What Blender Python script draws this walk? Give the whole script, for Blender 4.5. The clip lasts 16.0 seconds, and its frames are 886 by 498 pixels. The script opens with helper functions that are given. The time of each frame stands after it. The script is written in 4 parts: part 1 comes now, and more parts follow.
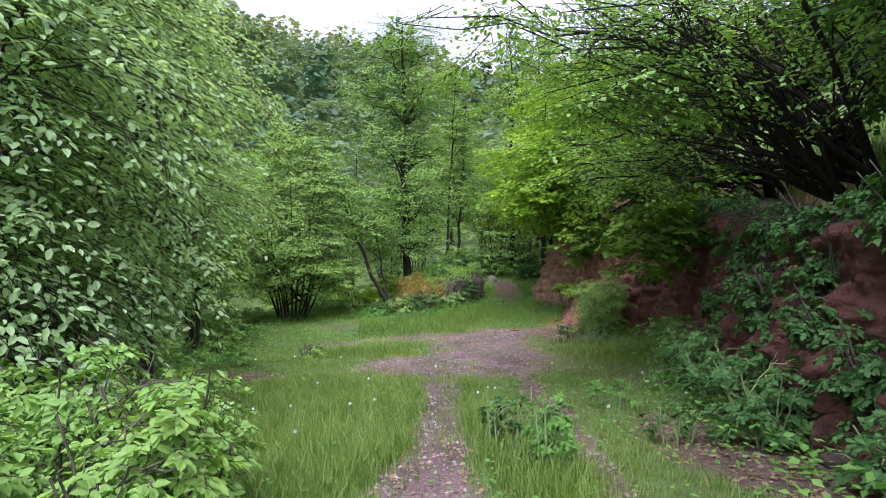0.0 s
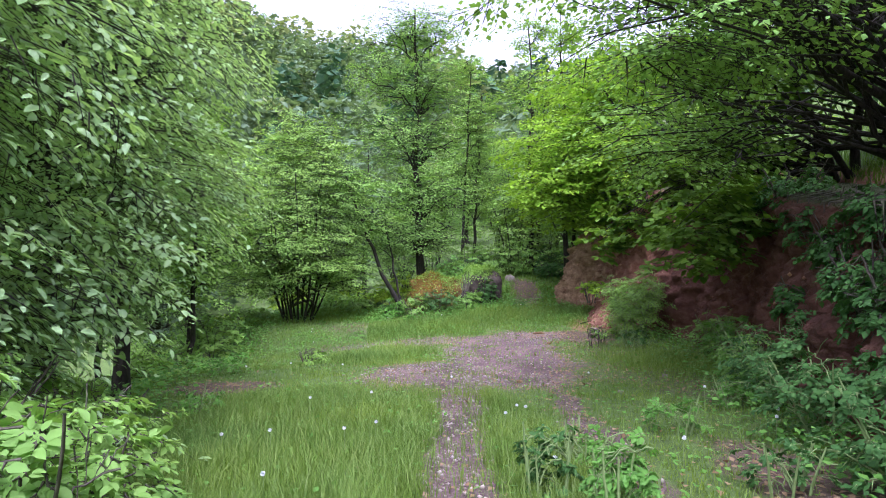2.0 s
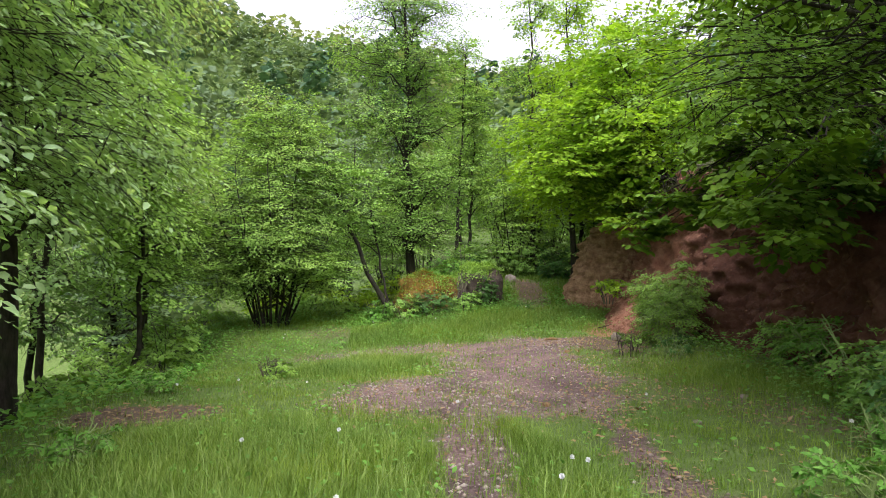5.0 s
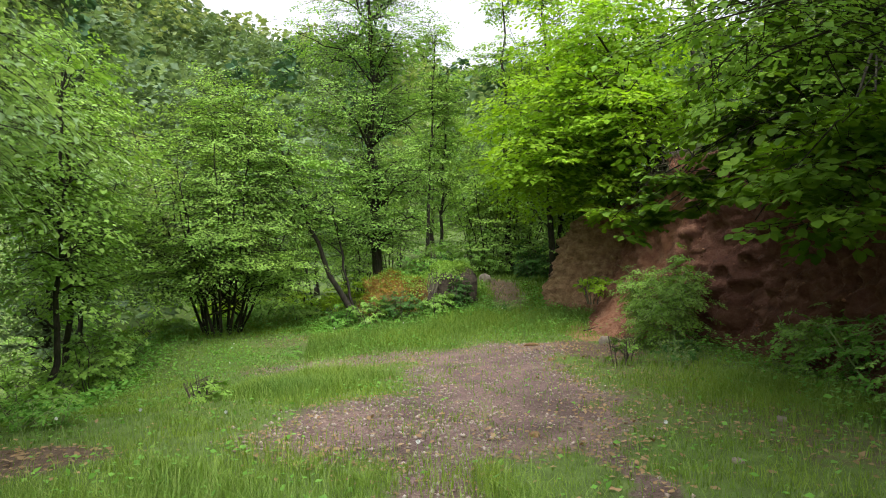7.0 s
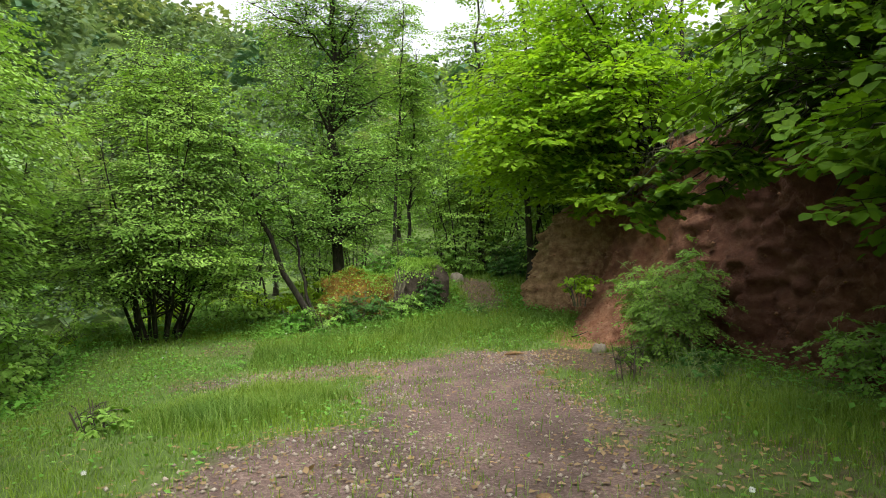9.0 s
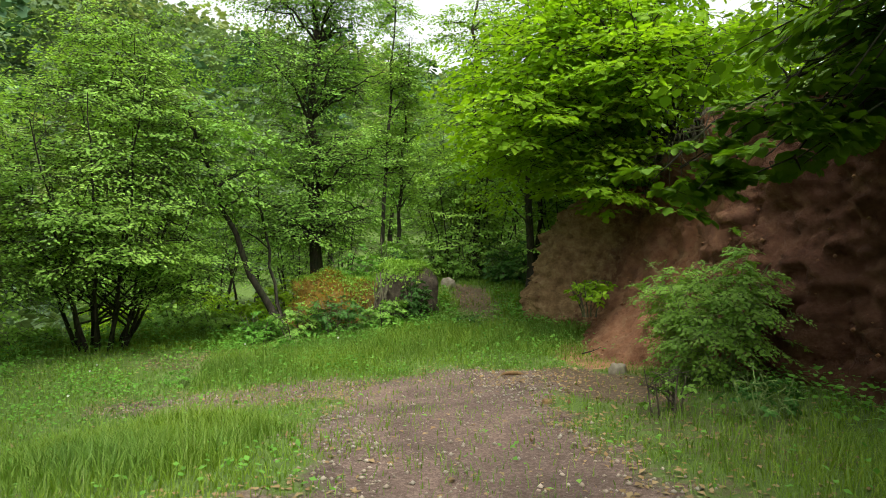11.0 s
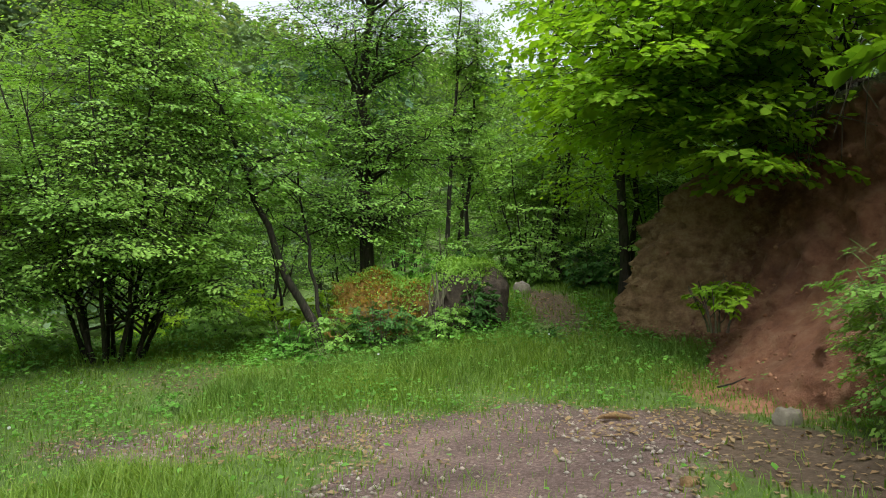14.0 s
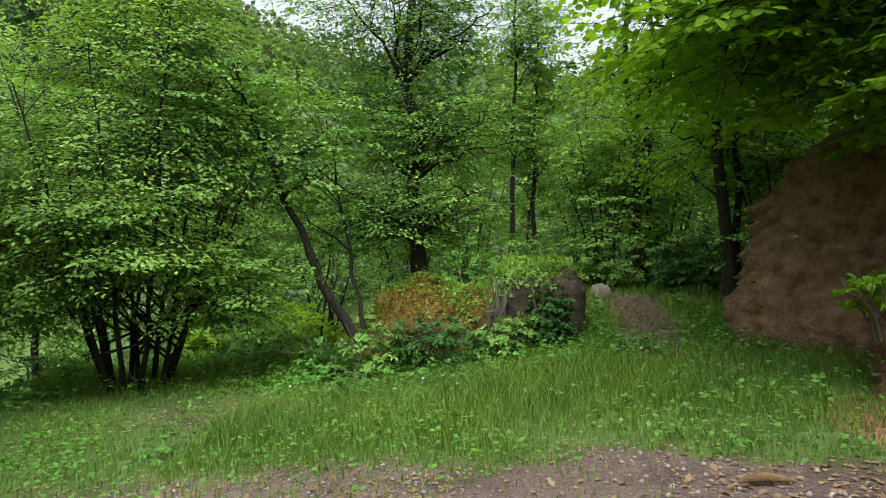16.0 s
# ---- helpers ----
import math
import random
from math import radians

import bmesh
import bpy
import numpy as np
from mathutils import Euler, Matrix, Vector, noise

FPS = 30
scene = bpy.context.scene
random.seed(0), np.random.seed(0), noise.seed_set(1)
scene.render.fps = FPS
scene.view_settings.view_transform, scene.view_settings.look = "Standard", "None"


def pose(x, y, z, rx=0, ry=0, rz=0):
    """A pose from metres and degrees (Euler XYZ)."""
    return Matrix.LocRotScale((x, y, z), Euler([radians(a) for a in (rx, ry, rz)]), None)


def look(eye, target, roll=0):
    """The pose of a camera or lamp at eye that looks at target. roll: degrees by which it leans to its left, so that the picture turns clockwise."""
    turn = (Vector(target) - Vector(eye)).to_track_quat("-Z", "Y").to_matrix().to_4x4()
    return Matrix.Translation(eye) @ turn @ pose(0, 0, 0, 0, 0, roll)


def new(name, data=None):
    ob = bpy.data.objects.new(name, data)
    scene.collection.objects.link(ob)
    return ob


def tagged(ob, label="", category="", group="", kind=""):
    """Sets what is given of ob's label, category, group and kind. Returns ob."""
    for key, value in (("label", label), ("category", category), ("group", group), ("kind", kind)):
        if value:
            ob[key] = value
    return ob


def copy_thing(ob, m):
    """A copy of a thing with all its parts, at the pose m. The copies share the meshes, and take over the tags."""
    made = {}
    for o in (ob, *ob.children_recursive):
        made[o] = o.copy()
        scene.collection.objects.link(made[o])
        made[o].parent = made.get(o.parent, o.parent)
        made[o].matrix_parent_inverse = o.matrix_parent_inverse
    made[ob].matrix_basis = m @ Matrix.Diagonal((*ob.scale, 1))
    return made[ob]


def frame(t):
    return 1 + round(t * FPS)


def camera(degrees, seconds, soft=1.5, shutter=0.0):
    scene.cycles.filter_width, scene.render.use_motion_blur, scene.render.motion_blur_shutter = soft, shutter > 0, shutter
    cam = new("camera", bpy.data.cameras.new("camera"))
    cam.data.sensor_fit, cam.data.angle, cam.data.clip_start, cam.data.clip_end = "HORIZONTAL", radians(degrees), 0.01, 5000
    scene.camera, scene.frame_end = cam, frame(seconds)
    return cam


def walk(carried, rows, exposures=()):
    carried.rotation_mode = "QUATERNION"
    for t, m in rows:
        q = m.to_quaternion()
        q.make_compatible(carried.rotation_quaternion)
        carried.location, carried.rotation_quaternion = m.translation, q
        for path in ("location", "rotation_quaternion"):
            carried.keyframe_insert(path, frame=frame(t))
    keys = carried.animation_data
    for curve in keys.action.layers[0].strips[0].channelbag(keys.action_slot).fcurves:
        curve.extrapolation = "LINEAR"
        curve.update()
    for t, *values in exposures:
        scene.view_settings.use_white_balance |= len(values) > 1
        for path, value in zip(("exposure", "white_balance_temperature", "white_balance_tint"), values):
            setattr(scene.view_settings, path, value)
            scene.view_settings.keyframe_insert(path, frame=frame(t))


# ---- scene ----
cam = camera(72.3, 16.0, soft=1.0)
PATH = [
    (0.0, (0.0, 0.0, 2.473), (0.2268, 1.9871, 2.4793), 0.56),
    (0.5, (0.049, 0.412, 2.416), (0.2694, 2.3994, 2.4217), 0.66),
    (1.0, (0.028, 0.807, 2.364), (0.2456, 2.7947, 2.3663), 0.55),
    (1.5, (0.084, 1.187, 2.321), (0.2767, 3.178, 2.326), 0.43),
    (2.0, (0.133, 1.569, 2.295), (0.3132, 3.5605, 2.3069), 0.51),
    (2.5, (0.12, 2.029, 2.204), (0.3019, 4.0209, 2.2307), 0.42),
    (3.0, (0.187, 2.475, 2.161), (0.3674, 4.4668, 2.1898), 0.52),
    (3.5, (0.163, 2.86, 2.118), (0.3476, 4.8513, 2.1486), 0.72),
    (4.0, (0.165, 3.255, 2.075), (0.3523, 5.2465, 2.1033), 0.52),
    (4.2, (0.181, 3.473, 2.048), (0.3681, 5.4639, 2.0758), 0.42),
    (6.3, (0.414, 5.242, 1.846), (0.7113, 7.2196, 1.8882), 0.14),
    (6.5, (0.466, 5.415, 1.848), (0.7684, 7.3913, 1.8885), -0.16),
    (7.0, (0.579, 5.856, 1.838), (0.8796, 7.8326, 1.8772), -0.16),
    (7.5, (0.608, 6.331, 1.791), (0.9285, 8.3046, 1.8302), -0.24),
    (8.0, (0.682, 6.784, 1.766), (1.0113, 8.756, 1.807), -0.03),
    (8.5, (0.766, 7.277, 1.737), (1.1214, 9.2444, 1.7738), 0.19),
    (9.0, (0.845, 7.712, 1.737), (1.2508, 9.6696, 1.7778), 0.04),
    (9.2, (0.887, 7.885, 1.722), (1.2996, 9.842, 1.7648), 0.15),
    (11.3, (1.538, 9.983, 1.516), (1.9537, 11.9373, 1.5998), 1.05),
    (11.5, (1.59, 10.183, 1.485), (2.0071, 12.137, 1.577), 1.16),
    (12.0, (1.741, 10.67, 1.469), (2.1597, 12.6233, 1.569), 1.46),
    (12.5, (1.849, 11.121, 1.45), (2.2659, 13.0745, 1.5515), 1.36),
    (13.0, (1.985, 11.518, 1.443), (2.2965, 13.4909, 1.5472), 1.46),
    (13.5, (2.069, 11.942, 1.417), (2.3223, 13.9229, 1.5184), 1.6),
    (14.0, (2.118, 12.407, 1.385), (2.2863, 14.3973, 1.4847), 1.21),
    (14.5, (2.159, 12.869, 1.384), (2.1995, 14.8659, 1.4918), 0.47),
    (15.0, (2.191, 13.386, 1.323), (2.1846, 15.3824, 1.4404), -0.69),
    (15.5, (2.353, 13.873, 1.302), (2.2868, 15.8673, 1.43), -1.16),
    (16.0, (2.466, 14.345, 1.29), (2.4015, 16.3394, 1.4245), -0.76),
]
EXPOSURES = [(0.0, 1.48, 5400, 36), (2.0, 1.72, 5250, 36), (3.2, 1.6, 5900, 27), (4.2, 1.55, 6150, 24), (6.5, 1.52, 6100, 15), (7.2, 1.42, 6400, 11), (9.0, 1.36, 6500, 7), (12.4, 1.33, 6900, -3), (13.0, 1.32, 6200, 5), (15.0, 1.05, 6300, 3), (16.0, 1.15, 6000, 8)]
walk(cam, [(t, look(eye, target, roll)) for t, eye, target, roll in PATH], EXPOSURES)

# ---- light: an overcast spring sky ----
SUN_UP, SUN_TURN = radians(62), radians(184)
world = bpy.data.worlds.new("overcast_sky")
scene.world = world
world.use_nodes = True
wn = world.node_tree.nodes
sky = wn.new("ShaderNodeTexSky")
sky.sky_type, sky.sun_disc, sky.sun_elevation, sky.sun_rotation = "NISHITA", False, SUN_UP, SUN_TURN
sky.air_density, sky.dust_density, sky.ozone_density = 1.0, 4.0, 1.0
grey = wn.new("ShaderNodeHueSaturation")
grey.inputs["Saturation"].default_value = 0.12
world.node_tree.links.new(sky.outputs[0], grey.inputs["Color"])
world.node_tree.links.new(grey.outputs[0], wn["Background"].inputs["Color"])
wn["Background"].inputs["Strength"].default_value = 0.15
sun_data = bpy.data.lights.new("sun", "SUN")
sun_data.energy, sun_data.angle, sun_data.color = 1.0, radians(55), (1.0, 0.97, 0.90)
sun = new("sun", sun_data)
sun.matrix_world = look((0, 0, 60), (-30 * math.sin(SUN_TURN), -30 * math.cos(SUN_TURN), 60 - 30 * math.tan(SUN_UP)))

# ---- materials ----


def material(name, rough=0.85):
    m = bpy.data.materials.new(name)
    m.use_nodes = True
    b = m.node_tree.nodes["Principled BSDF"]
    b.inputs["Roughness"].default_value = rough
    b.inputs["Specular IOR Level"].default_value = 0.25
    return m, m.node_tree.nodes, m.node_tree.links, b


def ramp_noise(n, l, scale, stops, detail=6.0, coords=None, rough=0.6):
    """A noise of that scale, coloured by stops of (place, colour)."""
    tex = n.new("ShaderNodeTexNoise")
    tex.inputs["Scale"].default_value, tex.inputs["Detail"].default_value, tex.inputs["Roughness"].default_value = scale, detail, rough
    if coords is None:
        coords = n.new("ShaderNodeTexCoord").outputs["Object"]
    l.new(coords, tex.inputs["Vector"])
    cr = n.new("ShaderNodeValToRGB")
    el = cr.color_ramp.elements
    el[0].position, el[0].color = stops[0][0], (*stops[0][1], 1)
    el[1].position, el[1].color = stops[-1][0], (*stops[-1][1], 1)
    for p, c in stops[1:-1]:
        el.new(p).color = (*c, 1)
    l.new(tex.outputs["Fac"], cr.inputs["Fac"])
    return cr.outputs["Color"], tex.outputs["Fac"]


def mixed(n, l, fac, a, b, mode="MIX"):
    m = n.new("ShaderNodeMix")
    m.data_type, m.blend_type = "RGBA", mode
    for sock, v in ((m.inputs[0], fac), (m.inputs[6], a), (m.inputs[7], b)):
        if isinstance(v, (int, float)):
            sock.default_value = v
        elif isinstance(v, tuple):
            sock.default_value = (*v, 1)
        else:
            l.new(v, sock)
    return m.outputs[2]


def bumped(n, l, b, height, strength, distance):
    bp = n.new("ShaderNodeBump")
    bp.inputs["Strength"].default_value, bp.inputs["Distance"].default_value = strength, distance
    l.new(height, bp.inputs["Height"])
    l.new(bp.outputs["Normal"], b.inputs["Normal"])


def leaf_material(name, dark, mid, light, glow=0.4, rough=0.6, patch=0.9, vary=((0.72, 0.78, 0.75), (1.15, 1.1, 1.0))):
    m, n, l, b = material(name, rough)
    b.inputs["Specular IOR Level"].default_value = 0.35 if rough < 0.5 else 0.18
    rnd = n.new("ShaderNodeNewGeometry").outputs["Random Per Island"]
    cr = n.new("ShaderNodeValToRGB")
    el = cr.color_ramp.elements
    near = [tuple(m + 0.45 * (c - m) for m, c in zip(mid, end)) for end in (dark, light)]
    el[0].color, el[1].color = (*near[0], 1), (*near[1], 1)
    el.new(0.5).color = (*mid, 1)
    l.new(rnd, cr.inputs["Fac"])
    big, _ = ramp_noise(n, l, patch, [(0.3, vary[0]), (0.7, vary[1])], 3.0)
    col = mixed(n, l, 1.0, cr.outputs["Color"], big, "MULTIPLY")
    l.new(col, b.inputs["Base Color"])
    tr = n.new("ShaderNodeBsdfTranslucent")
    l.new(mixed(n, l, 1.0, col, (1.35, 1.4, 0.6), "MULTIPLY"), tr.inputs["Color"])
    mx = n.new("ShaderNodeMixShader")
    mx.inputs[0].default_value = glow
    l.new(b.outputs[0], mx.inputs[1])
    l.new(tr.outputs[0], mx.inputs[2])
    l.new(mx.outputs[0], n["Material Output"].inputs["Surface"])
    return m


LEAF_HAZEL = leaf_material("hazel_leaf", (0.14, 0.26, 0.016), (0.22, 0.37, 0.022), (0.31, 0.47, 0.04), 0.5)
LEAF_LIGHT = leaf_material("pale_green_leaf", (0.16, 0.29, 0.05), (0.24, 0.40, 0.08), (0.33, 0.49, 0.14), 0.38)
# Pale leaf, lightened further to carry sky light and sheen on the slope trees.
LEAF_PALE = leaf_material("pale_skylit_leaf", (0.22, 0.34, 0.13), (0.325, 0.48, 0.215), (0.43, 0.58, 0.31), 0.46, 0.42)
LEAF_MID = leaf_material("mid_green_leaf", (0.14, 0.27, 0.045), (0.215, 0.38, 0.08), (0.29, 0.46, 0.13), 0.36)
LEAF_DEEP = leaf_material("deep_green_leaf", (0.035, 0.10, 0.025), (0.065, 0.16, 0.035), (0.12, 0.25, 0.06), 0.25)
# Distance haze is put into this greyer, bluer leaf colour.
LEAF_FAR = leaf_material("hazed_far_leaf", (0.10, 0.155, 0.09), (0.14, 0.205, 0.115), (0.19, 0.26, 0.155), 0.35, 0.7)
LEAF_FIR = leaf_material("conifer_needles", (0.05, 0.11, 0.06), (0.07, 0.14, 0.075), (0.10, 0.18, 0.09), 0.15, 0.7)
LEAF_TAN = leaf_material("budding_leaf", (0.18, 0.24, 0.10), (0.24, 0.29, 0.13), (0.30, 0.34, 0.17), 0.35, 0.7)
GRASS = leaf_material("grass_blade", (0.085, 0.155, 0.018), (0.14, 0.235, 0.03), (0.23, 0.32, 0.07), 0.35, 0.5, 0.55, ((0.68, 0.78, 0.95), (1.25, 1.12, 0.9)))
GRASS_PALE = leaf_material("pale_grass_blade", (0.13, 0.22, 0.045), (0.20, 0.30, 0.07), (0.31, 0.36, 0.15), 0.3, 0.6)
WEED = leaf_material("ground_weed_leaf", (0.08, 0.22, 0.03), (0.13, 0.30, 0.045), (0.21, 0.40, 0.09), 0.3, 0.5)
DRY = leaf_material("dry_leaf", (0.17, 0.10, 0.055), (0.27, 0.18, 0.10), (0.40, 0.30, 0.19), 0.1, 0.8)
# Sunlight in the glade is put into this bright leaf colour.
LEAF_GLADE = leaf_material("sunlit_yellow_green_leaf", (0.24, 0.40, 0.02), (0.34, 0.50, 0.03), (0.44, 0.58, 0.06), 0.4)
# Hazel leaf colour darkened for the shade under its canopy.
LEAF_SHADY = leaf_material("shaded_hazel_leaf", (0.06, 0.135, 0.012), (0.11, 0.21, 0.015), (0.18, 0.31, 0.026), 0.32)
MOSS = leaf_material("orange_moss", (0.20, 0.10, 0.012), (0.25, 0.15, 0.016), (0.25, 0.20, 0.022), 0.15, 0.9, 2.2, ((0.45, 0.55, 0.6), (1.2, 1.1, 1.0)))


def bark_material(name, dark, light):
    m, n, l, b = material(name, 0.9)
    co = n.new("ShaderNodeTexCoord").outputs["Object"]
    mp = n.new("ShaderNodeMapping")
    mp.inputs["Scale"].default_value = (1, 1, 0.25)
    l.new(co, mp.inputs["Vector"])
    c, f = ramp_noise(n, l, 22, [(0.35, dark), (0.7, light)], 8, mp.outputs[0])
    c2, _ = ramp_noise(n, l, 2.5, [(0.45, (1, 1, 1)), (0.65, (0.75, 1.05, 0.6))], 3, co)
    l.new(mixed(n, l, 1.0, c, c2, "MULTIPLY"), b.inputs["Base Color"])
    bumped(n, l, b, f, 0.8, 0.02)
    return m


BARK = bark_material("grey_brown_bark", (0.045, 0.035, 0.028), (0.16, 0.13, 0.10))
BARK_DARK = bark_material("dark_bark", (0.016, 0.013, 0.010), (0.055, 0.044, 0.034))


def soil_material(name, red):
    """The ground: gravelly soil, red earth, leaf litter and green cover, told apart by masks."""
    m, n, l, b = material(name, 0.95)
    co = n.new("ShaderNodeTexCoord").outputs["Object"]

    def mask(k):
        a = n.new("ShaderNodeAttribute")
        a.attribute_name = k
        tex = n.new("ShaderNodeTexNoise")
        tex.inputs["Scale"].default_value, tex.inputs["Detail"].default_value, tex.inputs["Roughness"].default_value = 6.0, 6.0, 0.7
        l.new(co, tex.inputs["Vector"])
        frayed = n.new("ShaderNodeMath")
        frayed.operation = "MULTIPLY_ADD"
        l.new(tex.outputs["Fac"], frayed.inputs[0])
        frayed.inputs[1].default_value = 1.6
        l.new(a.outputs["Fac"], frayed.inputs[2])
        edge = n.new("ShaderNodeMapRange")
        edge.interpolation_type = "SMOOTHSTEP"
        edge.inputs["From Min"].default_value, edge.inputs["From Max"].default_value = 1.05, 1.6
        l.new(frayed.outputs[0], edge.inputs["Value"])
        return edge.outputs["Result"]
    red_c, f1 = ramp_noise(n, l, 3.0, [(0.25, (0.15, 0.062, 0.038)), (0.5, (0.30, 0.138, 0.082)), (0.75, (0.43, 0.245, 0.155))], 9, co, 0.7)
    red_d, f3 = ramp_noise(n, l, 0.8, [(0.35, (0.62, 0.62, 0.62)), (0.65, (1.1, 1.1, 1.1))], 3, co)
    red_c = mixed(n, l, 1.0, red_c, red_d, "MULTIPLY")
    if red:
        # Browner old face; its darkening also stands in for shade on the near bank.
        old_shaded_c, _ = ramp_noise(n, l, 4.0, [(0.25, (0.065, 0.028, 0.019)), (0.5, (0.155, 0.066, 0.043)), (0.75, (0.26, 0.135, 0.09))], 9, co, 0.7)
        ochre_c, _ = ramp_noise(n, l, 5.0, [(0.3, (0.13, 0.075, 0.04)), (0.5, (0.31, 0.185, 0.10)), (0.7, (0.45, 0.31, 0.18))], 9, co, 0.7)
        red_c = mixed(n, l, mask("ochre"), mixed(n, l, mask("slip"), old_shaded_c, red_c), ochre_c)
        l.new(mixed(n, l, mask("grown"), red_c, (0.075, 0.085, 0.03)), b.inputs["Base Color"])
        _, crumb = ramp_noise(n, l, 19, [(0, (0, 0, 0)), (1, (1, 1, 1))], 8, co, 0.8)
        hh = n.new("ShaderNodeMath")
        hh.operation = "ADD"
        l.new(f1, hh.inputs[0])
        l.new(crumb, hh.inputs[1])
        bumped(n, l, b, hh.outputs[0], 1.0, 0.08)
        return m
    grit, f2 = ramp_noise(n, l, 28, [(0.3, (0.075, 0.052, 0.046)), (0.5, (0.165, 0.118, 0.106)), (0.7, (0.32, 0.255, 0.235))], 9, co, 0.75)
    tone, _ = ramp_noise(n, l, 1.1, [(0.35, (0.54, 0.50, 0.48)), (0.5, (0.83, 0.76, 0.73)), (0.65, (1.05, 0.96, 0.90))], 5, co)
    grit = mixed(n, l, 1.0, grit, tone, "MULTIPLY")
    green, _ = ramp_noise(n, l, 5, [(0.3, (0.065, 0.095, 0.022)), (0.55, (0.095, 0.15, 0.032)), (0.75, (0.15, 0.19, 0.06))], 8, co, 0.7)
    lit, _ = ramp_noise(n, l, 16, [(0.3, (0.055, 0.038, 0.026)), (0.55, (0.125, 0.085, 0.058)), (0.75, (0.22, 0.165, 0.115))], 8, co, 0.75)
    c = mixed(n, l, mask("litter"), green, lit)
    c = mixed(n, l, mask("bare"), c, grit)
    c = mixed(n, l, mask("red"), c, red_c)
    l.new(c, b.inputs["Base Color"])
    bumped(n, l, b, f2, 0.7, 0.03)
    return m


GROUND = soil_material("meadow_soil", False)
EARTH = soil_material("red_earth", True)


def rock_material(name, lo, mid, hi):
    m, n, l, b = material(name, 0.9)
    c, f = ramp_noise(n, l, 6, [(0.3, lo), (0.55, mid), (0.75, hi)], 10, None, 0.7)
    l.new(c, b.inputs["Base Color"])
    bumped(n, l, b, f, 0.9, 0.05)
    return m


ROCK = rock_material("weathered_grey_rock", (0.02, 0.015, 0.011), (0.065, 0.049, 0.036), (0.15, 0.116, 0.085))
MOSSY_ROCK = rock_material("mossy_rock", (0.07, 0.045, 0.014), (0.17, 0.10, 0.018), (0.13, 0.14, 0.03))
PALE_ROCK = rock_material("pale_stone", (0.14, 0.115, 0.09), (0.25, 0.215, 0.17), (0.38, 0.33, 0.27))
ROT = rock_material("rotten_wood", (0.10, 0.055, 0.025), (0.24, 0.15, 0.07), (0.36, 0.26, 0.14))
STALK = material("dandelion_stalk", 0.6)[0]
STALK.node_tree.nodes["Principled BSDF"].inputs["Base Color"].default_value = (0.2, 0.28, 0.09, 1)
FLUFF = material("dandelion_fluff", 0.9)[0]
FLUFF.node_tree.nodes["Principled BSDF"].inputs["Base Color"].default_value = (0.72, 0.73, 0.70, 1)

# ---- mesh builders ----


def mesh(name, verts, faces, mat, smooth=False):
    """A mesh from arrays: verts n x 3, faces m x 3 or m x 4."""
    me = bpy.data.meshes.new(name)
    verts, faces = np.asarray(verts, np.float32), np.asarray(faces, np.int32)
    k = faces.shape[1]
    me.vertices.add(len(verts))
    me.vertices.foreach_set("co", verts.ravel())
    me.loops.add(faces.size)
    me.loops.foreach_set("vertex_index", faces.ravel())
    me.polygons.add(len(faces))
    me.polygons.foreach_set("loop_start", np.arange(0, faces.size, k, dtype=np.int32))
    if smooth:
        me.polygons.foreach_set("use_smooth", np.ones(len(faces), bool))
    me.materials.append(mat)
    me.update(calc_edges=True)
    me.validate()
    return me


def part(name, data, parent, label=""):
    ob = new(name, data)
    ob.parent = parent
    return tagged(ob, label)


def thing(name, base, label, category, group="", kind=""):
    ob = new(name)
    ob.location = base
    ob.empty_display_size = 0.2
    return tagged(ob, label, category, group, kind)


def joined(pieces):
    vs, fs, k = [], [], 0
    for v, f in pieces:
        vs.append(v)
        fs.append(f + k)
        k += len(v)
    return np.concatenate(vs), np.concatenate(fs)


def tube(points, radii, sides=6):
    """A tapered tube along points, as quads."""
    p, r = np.asarray(points, float), np.asarray(radii, float)
    d = np.gradient(p, axis=0)
    d /= np.linalg.norm(d, axis=1)[:, None] + 1e-9
    ref = np.where(np.abs(d[:, 2:3]) > 0.9, [[1.0, 0, 0]], [[0, 0, 1.0]])
    a = np.cross(d, ref)
    a /= np.linalg.norm(a, axis=1)[:, None]
    b = np.cross(d, a)
    an = np.arange(sides) * 2 * np.pi / sides
    v = p[:, None] + r[:, None, None] * (np.cos(an)[None, :, None] * a[:, None] + np.sin(an)[None, :, None] * b[:, None])
    n = len(p)
    i, j = np.meshgrid(np.arange(n - 1), np.arange(sides), indexing="ij")
    j2 = (j + 1) % sides
    f = np.stack([i * sides + j, i * sides + j2, (i + 1) * sides + j2, (i + 1) * sides + j], -1).reshape(-1, 4)
    return v.reshape(-1, 3), f


def unit(v):
    return v / (np.linalg.norm(v, axis=-1, keepdims=True) + 1e-9)


LEAF_FULL = (np.array([(0, 0, 0), (-0.36, 0.42, 0.09), (0, 0.5, 0.0), (0.36, 0.42, 0.09), (0, 1, -0.1)]),
             np.array([(0, 2, 1), (2, 4, 1), (0, 3, 2), (2, 3, 4)]))
LEAF_OVAL = (np.array([(0, 0, 0), (-0.27, 0.30, 0.07), (-0.23, 0.72, 0.05), (0, 1.05, -0.12), (0.23, 0.72, 0.05), (0.27, 0.30, 0.07)]),
             np.array([(0, 3, 2), (0, 2, 1), (0, 4, 3), (0, 5, 4)]))
